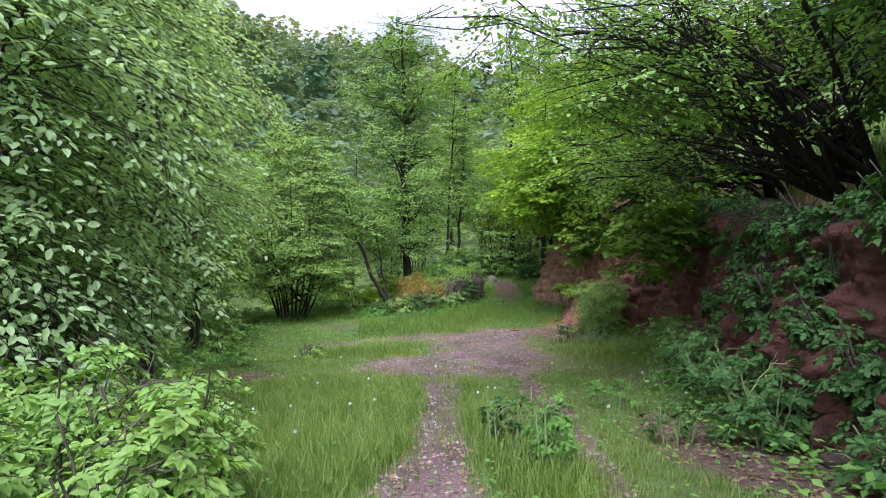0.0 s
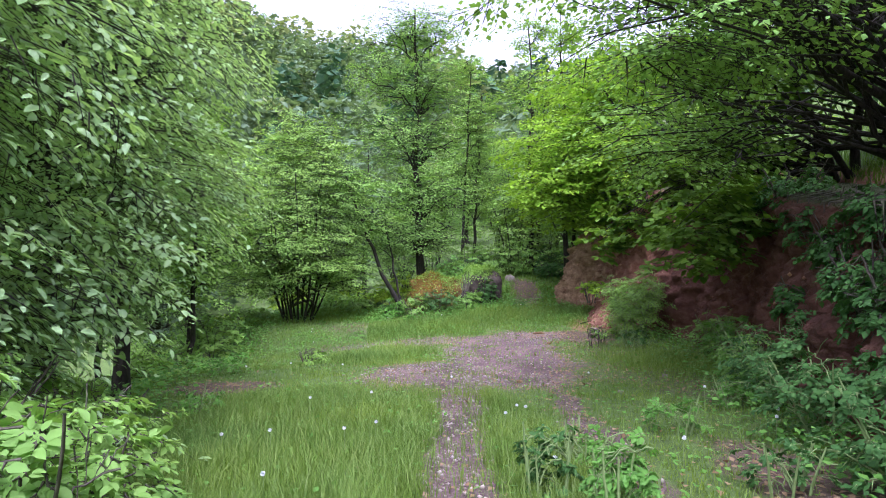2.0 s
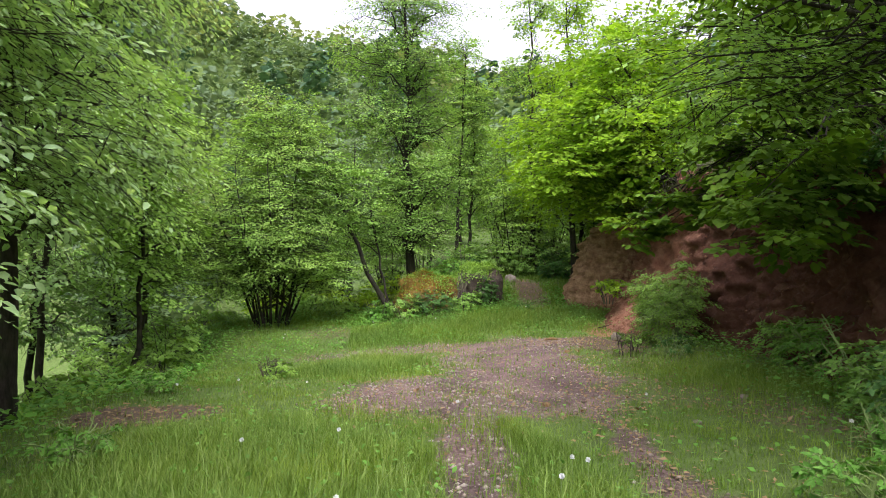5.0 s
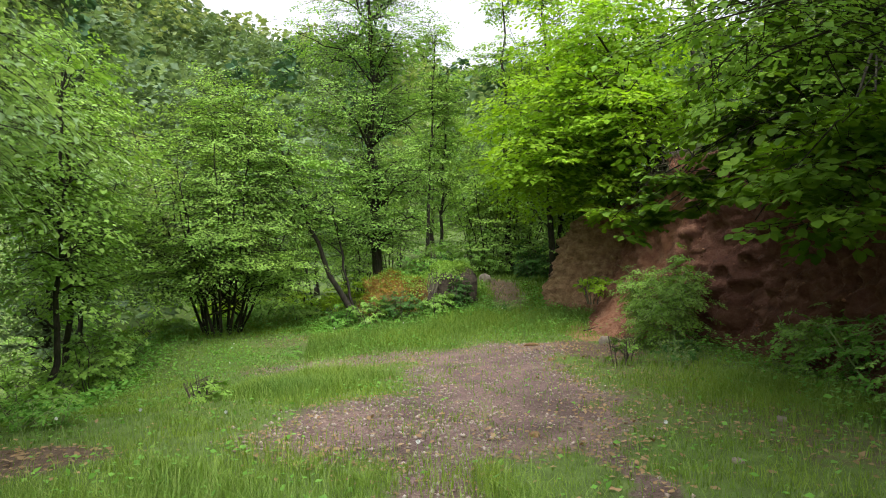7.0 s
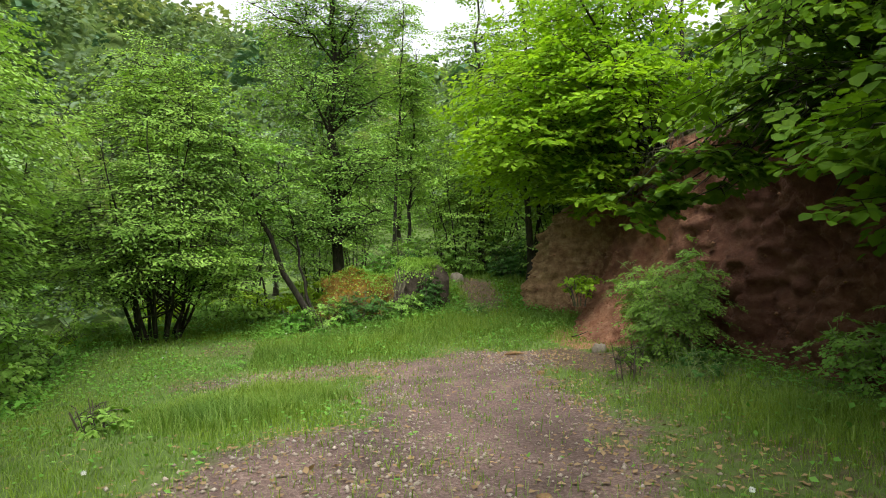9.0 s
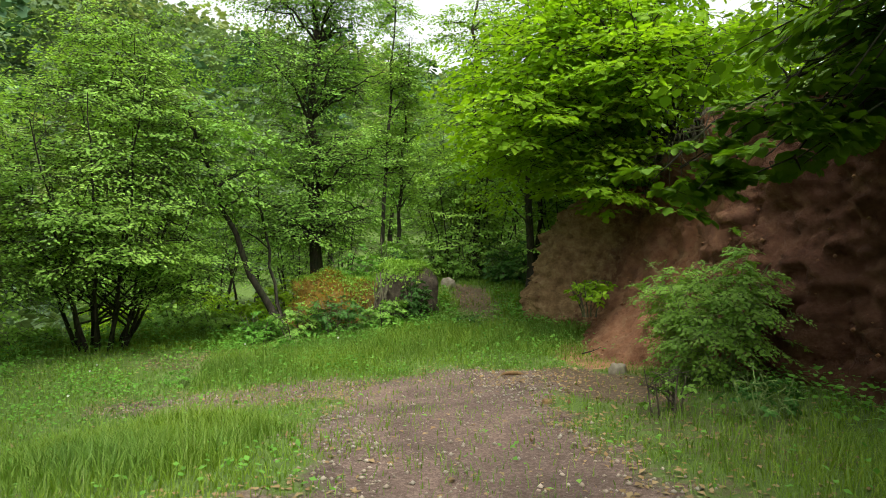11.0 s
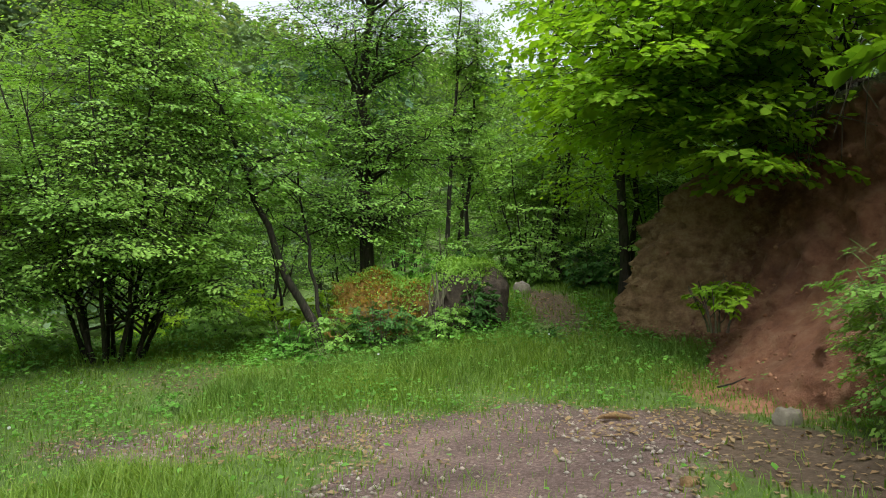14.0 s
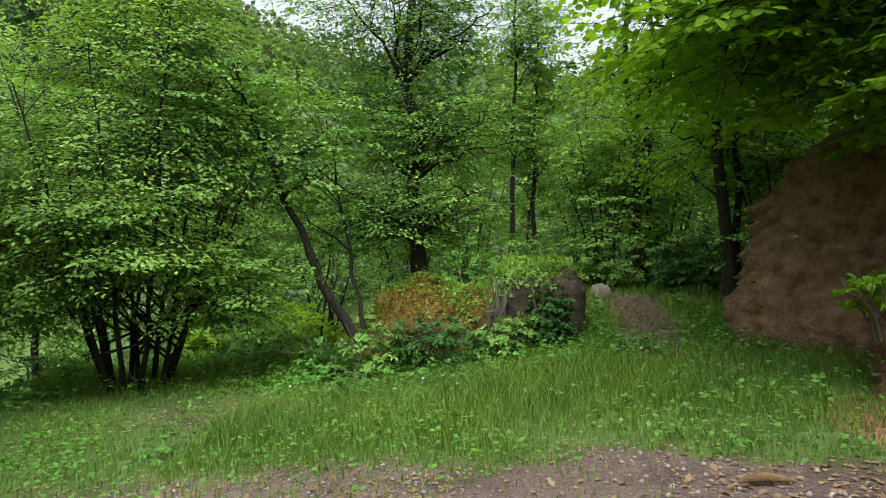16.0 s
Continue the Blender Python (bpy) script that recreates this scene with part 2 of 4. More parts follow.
LEAF_ROUND = (np.array([(0, 0, 0), (-0.42, 0.30, 0.07), (-0.36, 0.74, 0.05), (0, 1.02, -0.10), (0.36, 0.74, 0.05), (0.42, 0.30, 0.07)]),
              np.array([(0, 3, 2), (0, 2, 1), (0, 4, 3), (0, 5, 4)]))
LEAF_PLAIN = (np.array([(0, 0, 0), (-0.34, 0.45, 0.05), (0.34, 0.45, 0.05), (0, 1, -0.06)]), np.array([(0, 2, 1), (1, 2, 3)]))


def leaves(origin, along, up, size, shape):
    """Leaf blades: one at each origin, pointing along, with that upper side and length."""
    y = unit(along)
    x = unit(np.cross(y, up))
    z = np.cross(x, y)
    tv, tf = shape
    v = origin[:, None] + size[:, None, None] * (tv[None, :, 0:1] * x[:, None] + tv[None, :, 1:2] * y[:, None] + tv[None, :, 2:3] * z[:, None])
    f = tf[None] + (np.arange(len(origin)) * len(tv))[:, None, None]
    return v.reshape(-1, 3), f.reshape(-1, 3)


def sprays(rng, start, heading, length, per, size, shape, droop=0.15, flat=0.5, plane=None):
    """Leafy twigs: per leaves each, set left and right along the twig. Returns the leaves and the twigs."""
    n = len(start)
    d = unit(heading)
    up = unit(np.array([0, 0, 1.0]) + rng.normal(0, 0.25, (n, 3))) if plane is None else unit(plane + rng.normal(0, 0.12, (n, 3)))
    side = unit(np.cross(d, up))
    t = (np.arange(per) + 0.6) / per
    sg = np.where(np.arange(per) % 2 == 0, 1.0, -1.0)
    t2 = np.clip(t[None] + rng.normal(0, 0.05, (n, per)), 0, 1.05)
    lat = rng.uniform(0.0, flat, (n, per)) * sg[None] * (1.0 - 0.6 * t2)
    pos = start[:, None] + length[:, None, None] * (d[:, None] * t2[..., None] + side[:, None] * lat[..., None])
    pos[..., 2] -= droop * length[:, None] * t2 ** 2
    pos += rng.normal(0, 0.03, pos.shape) * length[:, None, None]
    al = d[:, None] * 0.7 + side[:, None] * (sg[None, :, None] * 0.8) + rng.normal(0, 0.3, pos.shape)
    al[..., 2] -= 0.25
    lu = up[:, None] + rng.normal(0, 0.17, pos.shape)
    sz = size * rng.uniform(0.6, 1.25, (n, per))
    lv = leaves(pos.reshape(-1, 3), al.reshape(-1, 3), lu.reshape(-1, 3), sz.ravel(), shape)
    end = start + d * length[:, None]
    end[:, 2] -= droop * length
    tv = np.stack([start + side * 0.006, start - side * 0.006, end, start + up * 0.008], 1).reshape(-1, 3)
    tf = (np.array([(0, 1, 2), (1, 3, 2), (3, 0, 2)])[None] + (np.arange(n) * 4)[:, None, None]).reshape(-1, 3)
    return lv, (tv, tf)


def boughs(rng, base, heading, up, length, twigs, per, size, shape, droop):
    """Flat leafy boughs, with twigs to both sides of a stem that lie in one plane. Returns the leaves and the wood."""
    n = len(base)
    d = unit(heading)
    side = unit(np.cross(d, up))
    t = np.clip((np.arange(twigs) + 0.5) / twigs + rng.normal(0, 0.05, (n, twigs)), 0.02, 1)
    sg = np.where(np.arange(twigs) % 2 == 0, 1.0, -1.0)
    at = base[:, None] + d[:, None] * (length[:, None] * t)[..., None]
    at[..., 2] -= droop * length[:, None] * t ** 2
    at += rng.normal(0, 0.03, at.shape) * length[:, None, None]
    wide = np.where(np.arange(twigs) == twigs - 1, 0.15, rng.uniform(0.55, 1.2, (n, twigs)))
    hd = d[:, None] * 0.8 + side[:, None] * (sg * wide)[..., None]
    hd[..., 2] -= droop * t
    ln = length[:, None] * (0.62 - 0.30 * t) * rng.uniform(0.6, 1.3, (n, twigs))
    lv, tw = sprays(rng, at.reshape(-1, 3), hd.reshape(-1, 3), ln.ravel(), per, size, shape, droop, 0.4, np.repeat(up, twigs, axis=0))
    end = base + d * length[:, None]
    end[:, 2] -= droop * length
    w = 0.011 * length[:, None]
    sv = np.stack([base + side * w, base - side * w, base + up * w, end], 1).reshape(-1, 3)
    sf = (np.array([(0, 1, 3), (1, 2, 3), (2, 0, 3)])[None] + (np.arange(n) * 4)[:, None, None]).reshape(-1, 3)
    return lv, joined([tw, (sv, sf)])


def bend(a, b, n, rng, sag=0.0, wob=0.06):
    """A wobbling branch line from a to b that first rises by sag."""
    t = np.linspace(0, 1, n)[:, None]
    p = a + (b - a) * t
    p[:, 2] += sag * np.sin(np.pi * t[:, 0]) * np.linalg.norm(b - a)
    w = rng.normal(0, wob, (n, 3)) * np.linalg.norm(b - a)
    w[0] = w[-1] = 0
    return p + w * 0.5


def tree(label, base, stems, blobs, leaf, count, per=6, size=0.11, shape=LEAF_OVAL, seed=1, droop=0.15, bark=BARK, limbs=7,
         name="tree", category="tree", group="", shell=0.55, limb_r=0.035, sag=0.12, curve=1.35, bough=0.95, twigs=6, layer=0.5, tilt=0.25):
    """stems: (x, y of the foot, x, y, z of the top, radius); blobs: the crown's masses (x, y, z, rx, ry, rz, share). All in metres from the base."""
    rng = np.random.default_rng(seed)
    th = thing(name, base, label, category, group)
    lines = []
    for k, (fx, fy, tx, ty, tz, r) in enumerate(stems):
        n = 12
        foot, top = np.array([fx, fy, -0.25]), np.array([tx, ty, tz])
        t = np.linspace(0, 1, n)
        p = foot + (top - foot) * t[:, None]
        p[:, :2] = foot[:2] + (top - foot)[:2] * (t ** curve)[:, None]
        p[1:-1, :2] += rng.normal(0, 0.006 * tz, (n - 2, 2))
        rad = r * (1.0 - 0.85 * t) + 0.004
        rad[0] *= 1.5
        rad[1] *= 1.12
        lines.append((p, rad))
        part("trunk", mesh("trunk", *tube(p, rad, 9 if r > 0.06 else 5), bark, True), th)
    total = sum(b[6] for b in blobs)
    starts, heads, ups, spans = [], [], [], []
    for (x, y, z, rx, ry, rz, share) in blobs:
        c, rr = np.array([x, y, z]), np.array([rx, ry, rz])
        ends = []
        for _ in range(limbs):
            v = unit(rng.normal(0, 1, 3))
            goal = c + rr * v * rng.uniform(0.6, 0.95)
            p, rad = lines[rng.integers(len(lines))]
            dist = np.linalg.norm(p[:, :2] - goal[:2], axis=1)
            low = goal[2] - 0.55 * dist
            k = int(np.clip(np.argmin(np.abs(p[:, 2] - low)), 2, len(p) - 2))
            line = bend(p[k], goal, 8, rng, sag)
            r0 = min(rad[k] * 0.6, limb_r * rng.uniform(0.7, 1.3))
            bits = [tube(line, np.linspace(r0, 0.006, 8), 5 if r0 > 0.02 else 3)]
            ends.append(line)
            for _ in range(3):
                q = line[rng.integers(3, 7)]
                g2 = q + unit(rng.normal(0, 1, 3) + unit(q - c + 1e-3) * 0.8) * rng.uniform(0.25, 0.5) * rr.mean()
                l2 = bend(q, g2, 5, rng, sag * 0.5)
                bits.append(tube(l2, np.linspace(r0 * 0.4, 0.004, 5), 3))
                ends.append(l2)
            part("limb", mesh("limb", *joined(bits), bark, True), th)
        n = max(3, int(count * share / total / (per * twigs)))
        tips = np.concatenate([e[2:] for e in ends])
        v = unit(rng.normal(0, 1, (n, 3)))
        rad = rng.uniform(shell, 1.0, n)[:, None] ** 0.7
        turn = np.arctan2(v[:, 1], v[:, 0])[:, None]
        bulge = 1.0 + 0.16 * np.sin(turn * 3 + seed) * np.cos(v[:, 2:3] * 5 + seed * 2)
        st = c + rr * v * rad * bulge
        near = tips[rng.integers(len(tips), size=n)]
        pull = rng.uniform(0.0, 0.7, n)[:, None] ** 1.5
        st = st * (1 - pull) + (near + rng.normal(0, 0.10, (n, 3)) * rr.mean()) * pull
        phase = 0.5 * np.sin(turn[:, 0] * 2 + seed)
        tier = (np.round(st[:, 2] / layer + phase) - phase) * layer
        st[:, 2] += (tier - st[:, 2]) * 0.45
        out = (st - c) / rr
        lift = out[:, 2:3].copy()
        out[:, 2] = 0
        out = unit(out)
        hd = out + rng.normal(0, 0.38, (n, 3)) * [1, 1, 0.35]
        hd[:, 2:] += 0.30 * lift
        reach = bough * min(1.1, max(0.35, rr.mean() / 1.5))
        spans.append(np.full(n, reach))
        starts.append(st - unit(hd) * reach * 0.5)
        heads.append(hd)
        ups.append(unit(np.array([0, 0, 1.0]) + out * tilt + rng.normal(0, 0.16, (n, 3))))
    st, hd, up = np.concatenate(starts), np.concatenate(heads), np.concatenate(ups)
    lv, tw = boughs(rng, st, hd, up, np.concatenate(spans) * rng.uniform(0.65, 1.3, len(st)), twigs, per, size, shape, droop)
    tagged(part("twig", mesh("twig", *tw, bark), th), kind="stuff")
    part("crown", mesh("crown", *lv, leaf), th)
    return th


def step(a, b, v):
    t = np.clip((v - a) / (b - a), 0, 1)
    return t * t * (3 - 2 * t)


def knots(pairs, v):
    xs, ys = zip(*pairs)
    return np.interp(v, xs, ys)


def ripple(x, y, s, k):
    """Smooth uneven relief between -1 and 1."""
    return (np.sin(x * s + 1.3 * k) * np.cos(y * s * 0.83 + 0.7 * k) + 0.6 * np.sin(x * s * 2.1 + y * s * 1.7 + k) + 0.4 * np.cos(x * s * 3.9 - y * s * 4.3 + 2 * k)) / 2


# ---- the lie of the land ----
FOOT = [(-8, 3.0), (2, 3.3), (5, 3.9), (9, 5.3), (13, 6.9), (16, 7.2), (18, 7.0), (20, 7.25), (21.6, 7.4), (22.7, 6.45), (23.6, 6.5), (24.8, 8.0), (27, 10.5), (45, 17)]
BANK_H = [(-8, 2.0), (4, 2.1), (8, 2.5), (13, 3.4), (18, 4.0), (21.5, 3.5), (23.0, 2.5), (23.8, 1.9), (25, 0.8), (28, 0.3), (45, 0.3)]
EDGE = [(-8, -3.0), (9, -3.3), (17, -3.6), (21, -3.6), (25, -4.4), (31, -3.2), (45, -3)]


def bench(x, y):
    """The height of the level stretch that the track crosses, without bank and drop."""
    x, y = np.asarray(x, float), np.asarray(y, float)
    lean = 0.035 + 0.055 * step(13, 17.5, y) * (1 - step(19, 24, y))
    z = lean * (np.clip(x, -4, 7) - 4.4) - 0.0436 * (np.clip(y, -6, 20) - 18.36) + 0.38 * (1 - step(0, 9, y))
    z = z - 0.15 * np.exp(-((x - 3) / 1.5) ** 2 - ((y - 13) / 3) ** 2)
    z = z + step(19, 28, y) * 1.15 * step(-1, 4.5, x) + 0.10 * np.clip(y - 28, 0, 25) * step(0, 5, x)
    return z


def land(x, y):
    x, y = np.asarray(x, float), np.asarray(y, float)
    z = bench(x, y)
    d = x - knots(FOOT, y)
    z = z + knots(BANK_H, y) * step(1.1, 2.5, d) + 0.5 * np.clip(d - 2.2, 0, 60)
    e = np.clip(knots(EDGE, y) - x, 0, 60)
    z = z - 0.42 * np.minimum(np.maximum(e - 0.4, 0) + 0.15 * np.minimum(e, 0.4), 16)
    far = step(50, 150, y)
    z = z + far * np.clip(41 - 0.48 * x, 0, 95) + step(-45, -140, x) * 30
    z = z + 0.03 * ripple(x, y, 1.7, 1) + 0.015 * ripple(x, y, 5.1, 2)
    return z


def disc(x, y, cx, cy, rx, ry, soft=0.35):
    q = np.sqrt(((x - cx) / rx) ** 2 + ((y - cy) / ry) ** 2) + 0.16 * ripple(x, y, 2.3, 4) + 0.10 * ripple(x, y, 7.0, 5)
    return 1 - step(1 - soft, 1 + soft, q)


def bare(x, y):
    """Where the gravelly soil lies open: the turning place and two wheel tracks."""
    x, y = np.asarray(x, float), np.asarray(y, float)
    m = np.maximum.reduce([disc(x, y, 2.75, 15.4, 1.4, 3.2, 0.25), disc(x, y, 1.7, 12.4, 2.0, 1.7, 0.3), disc(x, y, 3.4, 18.0, 1.5, 1.7, 0.3), 0.78 * disc(x, y, 0.8, 19.2 - 0.12 * (x - 0.8), 2.6, 0.95, 0.4)])
    c = np.minimum(-0.25 + 0.145 * y, 1.6)
    w = 0.13 * ripple(x, y, 1.3, 6) + 0.11 * ripple(x, y, 4.6, 7)
    left = (1 - step(0.20, 0.46, np.abs(x - c) + w)) * (1 - step(12, 14, y))
    right = (1 - step(0.10, 0.32, np.abs(x - c - 1.42) + w)) * (1 - step(11, 13, y)) * 0.8
    return np.maximum.reduce([m, left, right])


def litter(x, y):
    x, y = np.asarray(x, float), np.asarray(y, float)
    m = np.maximum.reduce([disc(x, y, -2.5, 11.8, 0.9, 0.6), 0.5 * disc(x, y, 4.6, 10.8, 0.6, 1.8), 0.85 * disc(x, y, 5.55 + 0.12 * (y - 25), 25.3, 0.6, 2.8, 0.5), 0.5 * disc(x, y, -0.6, 22.6, 1.6, 0.9), 0.42 * disc(x, y, 3.9, 12.3, 0.9, 1.5), 0.45 * disc(x, y, 5.0, 14.6, 0.8, 1.6), disc(x, y, 5.2, 16.8, 0.7, 1.3),
                           disc(x, y, 4.6, 18.2, 1.0, 0.7), disc(x, y, 3.3, 4.6, 0.6, 2.5)])
    return np.maximum(m, 0.3 * step(-4.2, -6.0, x) * step(60, 40, y))


def axis(lo, hi, fine, reach):
    inner = np.arange(lo, hi + fine / 2, fine)
    out = np.cumsum(fine * 1.28 ** np.arange(1, 60))
    out = out[out < reach]
    return np.concatenate([(lo - out)[::-1], inner, hi + out])


gx, gy = axis(-9, 12, 0.14, 900), axis(-3, 34, 0.14, 1500)
X, Y = np.meshgrid(gx, gy)
nx, ny = len(gx), len(gy)
Zg = land(X, Y)
ii, jj = np.meshgrid(np.arange(ny - 1), np.arange(nx - 1), indexing="ij")
quad = np.stack([ii * nx + jj, ii * nx + jj + 1, (ii + 1) * nx + jj + 1, (ii + 1) * nx + jj], -1).reshape(-1, 4)
ground_mesh = mesh("ground", np.stack([X, Y, Zg], -1).reshape(-1, 3), quad, GROUND, True)


def masked(me, key, values):
    me.attributes.new(key, "FLOAT", "POINT").data.foreach_set("value", np.asarray(values, np.float32).ravel())


masked(ground_mesh, "bare", bare(X, Y))
masked(ground_mesh, "litter", np.clip(litter(X, Y), 0, 1))
dd = X - knots(FOOT, Y)
masked(ground_mesh, "red", np.clip(step(-0.3, 0.4, dd) * (1 - step(2.6, 3.4, dd)) * (1 - step(24, 27, Y)) + 0.8 * disc(X, Y, 6.15, 19.2, 0.6, 1.7), 0, 1))
tagged(new("ground", ground_mesh), "grassy clearing with a gravelly track and soil patches", "ground", kind="structure")

# the earth bank: a sheet with a scooped face, an overhanging lip and a fan of slipped soil
sy = np.arange(-4, 26.4, 0.065)
sv = np.linspace(0, 1, 76)
SY, SV = np.meshgrid(sy, sv, indexing="ij")
Hh = knots(BANK_H, SY)
fan = np.exp(-((SY - 19.4) / 1.5) ** 2)
cut = step(0.55, 0.75, SV)
depth = -0.15 + 0.95 * SV ** 1.2 - 0.25 * np.exp(-((SV - 0.84) / 0.10) ** 2) + 1.6 * step(0.86, 1.0, SV)
depth = depth + fan * (-1.35 * (1 - SV) ** 1.6 + 0.9 * step(0.0, 0.6, SV) * (1 - step(0.7, 1, SV)))
depth = depth + 0.55 * np.exp(-((SY - 14.5) / 2.0) ** 2) * np.exp(-((SV - 0.4) / 0.3) ** 2)
rise = Hh * np.clip(SV / 0.88, 0, 1.04) ** (1 + 0.7 * fan) + 0.35 * np.clip(SV - 0.88, 0, 1)
BX = knots(FOOT, SY) + depth
BZ = bench(np.minimum(BX, knots(FOOT, SY)), SY) - 0.12 + rise
rough = np.array([noise.fractal(Vector((0.0, y * 0.9, z * 0.9)), 0.8, 2.1, 6) for y, z in zip(SY.ravel(), BZ.ravel())]).reshape(SY.shape)
steps = np.array([noise.noise(Vector((3.0, y * 0.5, z * 3.1))) for y, z in zip(SY.ravel(), BZ.ravel())]).reshape(SY.shape)
gully = np.array([noise.fractal(Vector((7.0, y * 1.9, z * 0.45)), 0.7, 2.0, 4) for y, z in zip(SY.ravel(), BZ.ravel())]).reshape(SY.shape)
fine = np.array([noise.fractal(Vector((1.0, y * 4.3, z * 4.3)), 0.6, 2.2, 3) for y, z in zip(SY.ravel(), BZ.ravel())]).reshape(SY.shape)
crag = np.array([noise.fractal(Vector((5.0, y * 10.0, z * 10.0)), 0.7, 2.0, 2) for y, z in zip(SY.ravel(), BZ.ravel())]).reshape(SY.shape)
hold = (1 - step(0.93, 1.0, SV)) * step(0, 0.08, SV)
BX = BX + hold * (0.20 * rough + 0.07 * steps + 0.22 * gully + 0.15 * fine + 0.055 * crag) * (1 - 0.65 * fan * (1 - SV))
nb = len(sv)
i2, j2 = np.meshgrid(np.arange(len(sy) - 1), np.arange(nb - 1), indexing="ij")
bq = np.stack([i2 * nb + j2, i2 * nb + j2 + 1, (i2 + 1) * nb + j2 + 1, (i2 + 1) * nb + j2], -1).reshape(-1, 4)
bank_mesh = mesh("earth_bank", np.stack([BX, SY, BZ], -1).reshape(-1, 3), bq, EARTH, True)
masked(bank_mesh, "grown", np.clip(step(0.84, 0.9, SV) + 0.5 * step(0.1, 0.0, SV), 0, 1))
# Away from the slip the bank takes the shade-darkened old colour.
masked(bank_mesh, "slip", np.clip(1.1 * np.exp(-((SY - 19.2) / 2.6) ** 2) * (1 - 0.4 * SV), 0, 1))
masked(bank_mesh, "ochre", np.clip(np.exp(-((SY - 22.9) / 1.5) ** 2) * step(0.0, 0.15, SV), 0, 1))
tagged(new("earth_bank", bank_mesh), "cut bank of crumbling red earth with an overhanging turf lip", "bank", kind="structure")


def z_at(x, y):
    return float(land(x, y))


# ---- trees ----
def planted(x, y):
    return (x, y, z_at(x, y))


# slope on the valley side
tree("slender tree with drooping pale green leaves on the slope", planted(-4.2, 9.6), [(0, 0, 0.3, 0.2, 8.5, 0.12)],
     [(0.5, 0.3, 3.6, 1.7, 2.2, 1.3, 1), (0.1, 0, 5.6, 2.3, 2.6, 1.8, 1.4), (0.8, -1.2, 2.3, 1.2, 1.5, 1.0, 0.7), (0, 0, 7.6, 1.6, 1.8, 1.5, 0.7)], LEAF_PALE, 19000, 6, 0.098, LEAF_OVAL, 11, 0.35, BARK_DARK, tilt=0.6)
tree("slender tree with drooping pale green leaves on the slope", planted(-4.4, 12.4), [(0, 0, -0.2, 0.1, 9.5, 0.12)],
     [(0.2, 0, 4.0, 1.9, 2.0, 1.5, 1), (0, 0, 6.6, 2.2, 2.3, 2.0, 1.3), (0, 0, 8.8, 1.4, 1.5, 1.4, 0.6)], LEAF_PALE, 14000, 6, 0.098, LEAF_OVAL, 12, 0.3, BARK_DARK, tilt=0.6)
tree("leafy tree overhanging the track from the slope", planted(-5.0, 5.6), [(0, 0, 0.8, 0.4, 7.5, 0.12), (0.4, 0.5, 1.4, 1.2, 5.5, 0.07)],
     [(1.1, 0.6, 1.5, 1.4, 2.0, 1.1, 1.0), (1.2, 0.6, 2.8, 1.5, 2.0, 1.2, 1.2), (1.3, 0.8, 4.4, 1.9, 2.3, 1.4, 1.4), (0.8, 0.3, 6.3, 2.1, 2.2, 1.5, 1.0)], LEAF_PALE, 27000, 6, 0.095, LEAF_OVAL, 13, 0.4, BARK_DARK, tilt=0.6)
for k, (x, y, h, r) in enumerate([(-6.3, 13.5, 9, 0.10), (-6.6, 17.5, 8.5, 0.09), (-6.1, 21.7, 8, 0.08), (-7.6, 26.0, 8.5, 0.08), (-5.9, 10.8, 9, 0.10), (-8.6, 21.0, 9, 0.10), (-5.4, 19.2, 7.5, 0.07), (-9.5, 15.0, 10, 0.11), (-8.0, 8.5, 9.5, 0.1), (-10.5, 11.0, 9, 0.1), (-12.5, 14.0, 10, 0.1), (-9.0, 18.2, 8, 0.09), (-11.0, 6.5, 9, 0.1)]):
    tree("slim dark-trunked tree on the wooded slope", planted(x, y), [(0, 0, 0.2 * math.sin(k * 2.3), 0.2 * math.cos(k), h, r)],
         [(0, 0, h * 0.36, 1.3, 1.3, 1.0, 0.6), (0, 0, h * 0.55, 1.6, 1.6, 1.3, 1), (0.2, 0, h * 0.77, 1.8, 1.8, 1.5, 1.2), (0, 0, h * 0.97, 1.2, 1.2, 1.1, 0.5)], LEAF_PALE if k % 2 else LEAF_LIGHT, 8000, 6, 0.115, LEAF_PLAIN, 20 + k, 0.25, BARK_DARK, 5, group="slim trees on the slope", tilt=0.45)

# the hazel at the clearing's edge: many stems from one stool
hz = [(0.4 * math.cos(a), 0.4 * math.sin(a), 2.7 * math.cos(a) * (0.35 + 0.6 * ((i * 7) % 5) / 4), 2.4 * math.sin(a) * (0.35 + 0.6 * ((i * 3) % 4) / 3), 4.0 + (i * 5 % 4) * 0.7, 0.045) for i, a in enumerate(np.arange(13) * 2 * math.pi / 13)]
tree("many-stemmed hazel with a broad pale green crown", planted(-3.2, 24.8), hz,
     [(0, 0, 3.2, 3.0, 2.7, 1.6, 1.4), (0.3, 0, 5.0, 2.6, 2.4, 1.7, 1.3), (0.2, 0, 6.8, 1.5, 1.5, 1.2, 0.6), (-1.8, -0.8, 1.8, 1.7, 1.6, 1.0, 0.6), (1.9, -0.3, 1.9, 1.1, 1.3, 0.9, 0.4), (0.1, -1.7, 2.4, 2.2, 1.0, 0.8, 0.5), (-2.9, -0.6, 3.4, 1.5, 1.6, 1.2, 0.5)], LEAF_LIGHT, 66000, 7, 0.086, LEAF_PLAIN, 31, 0.12, BARK_DARK, 9, tilt=0.4, name="hazel", category="tree", curve=0.95)
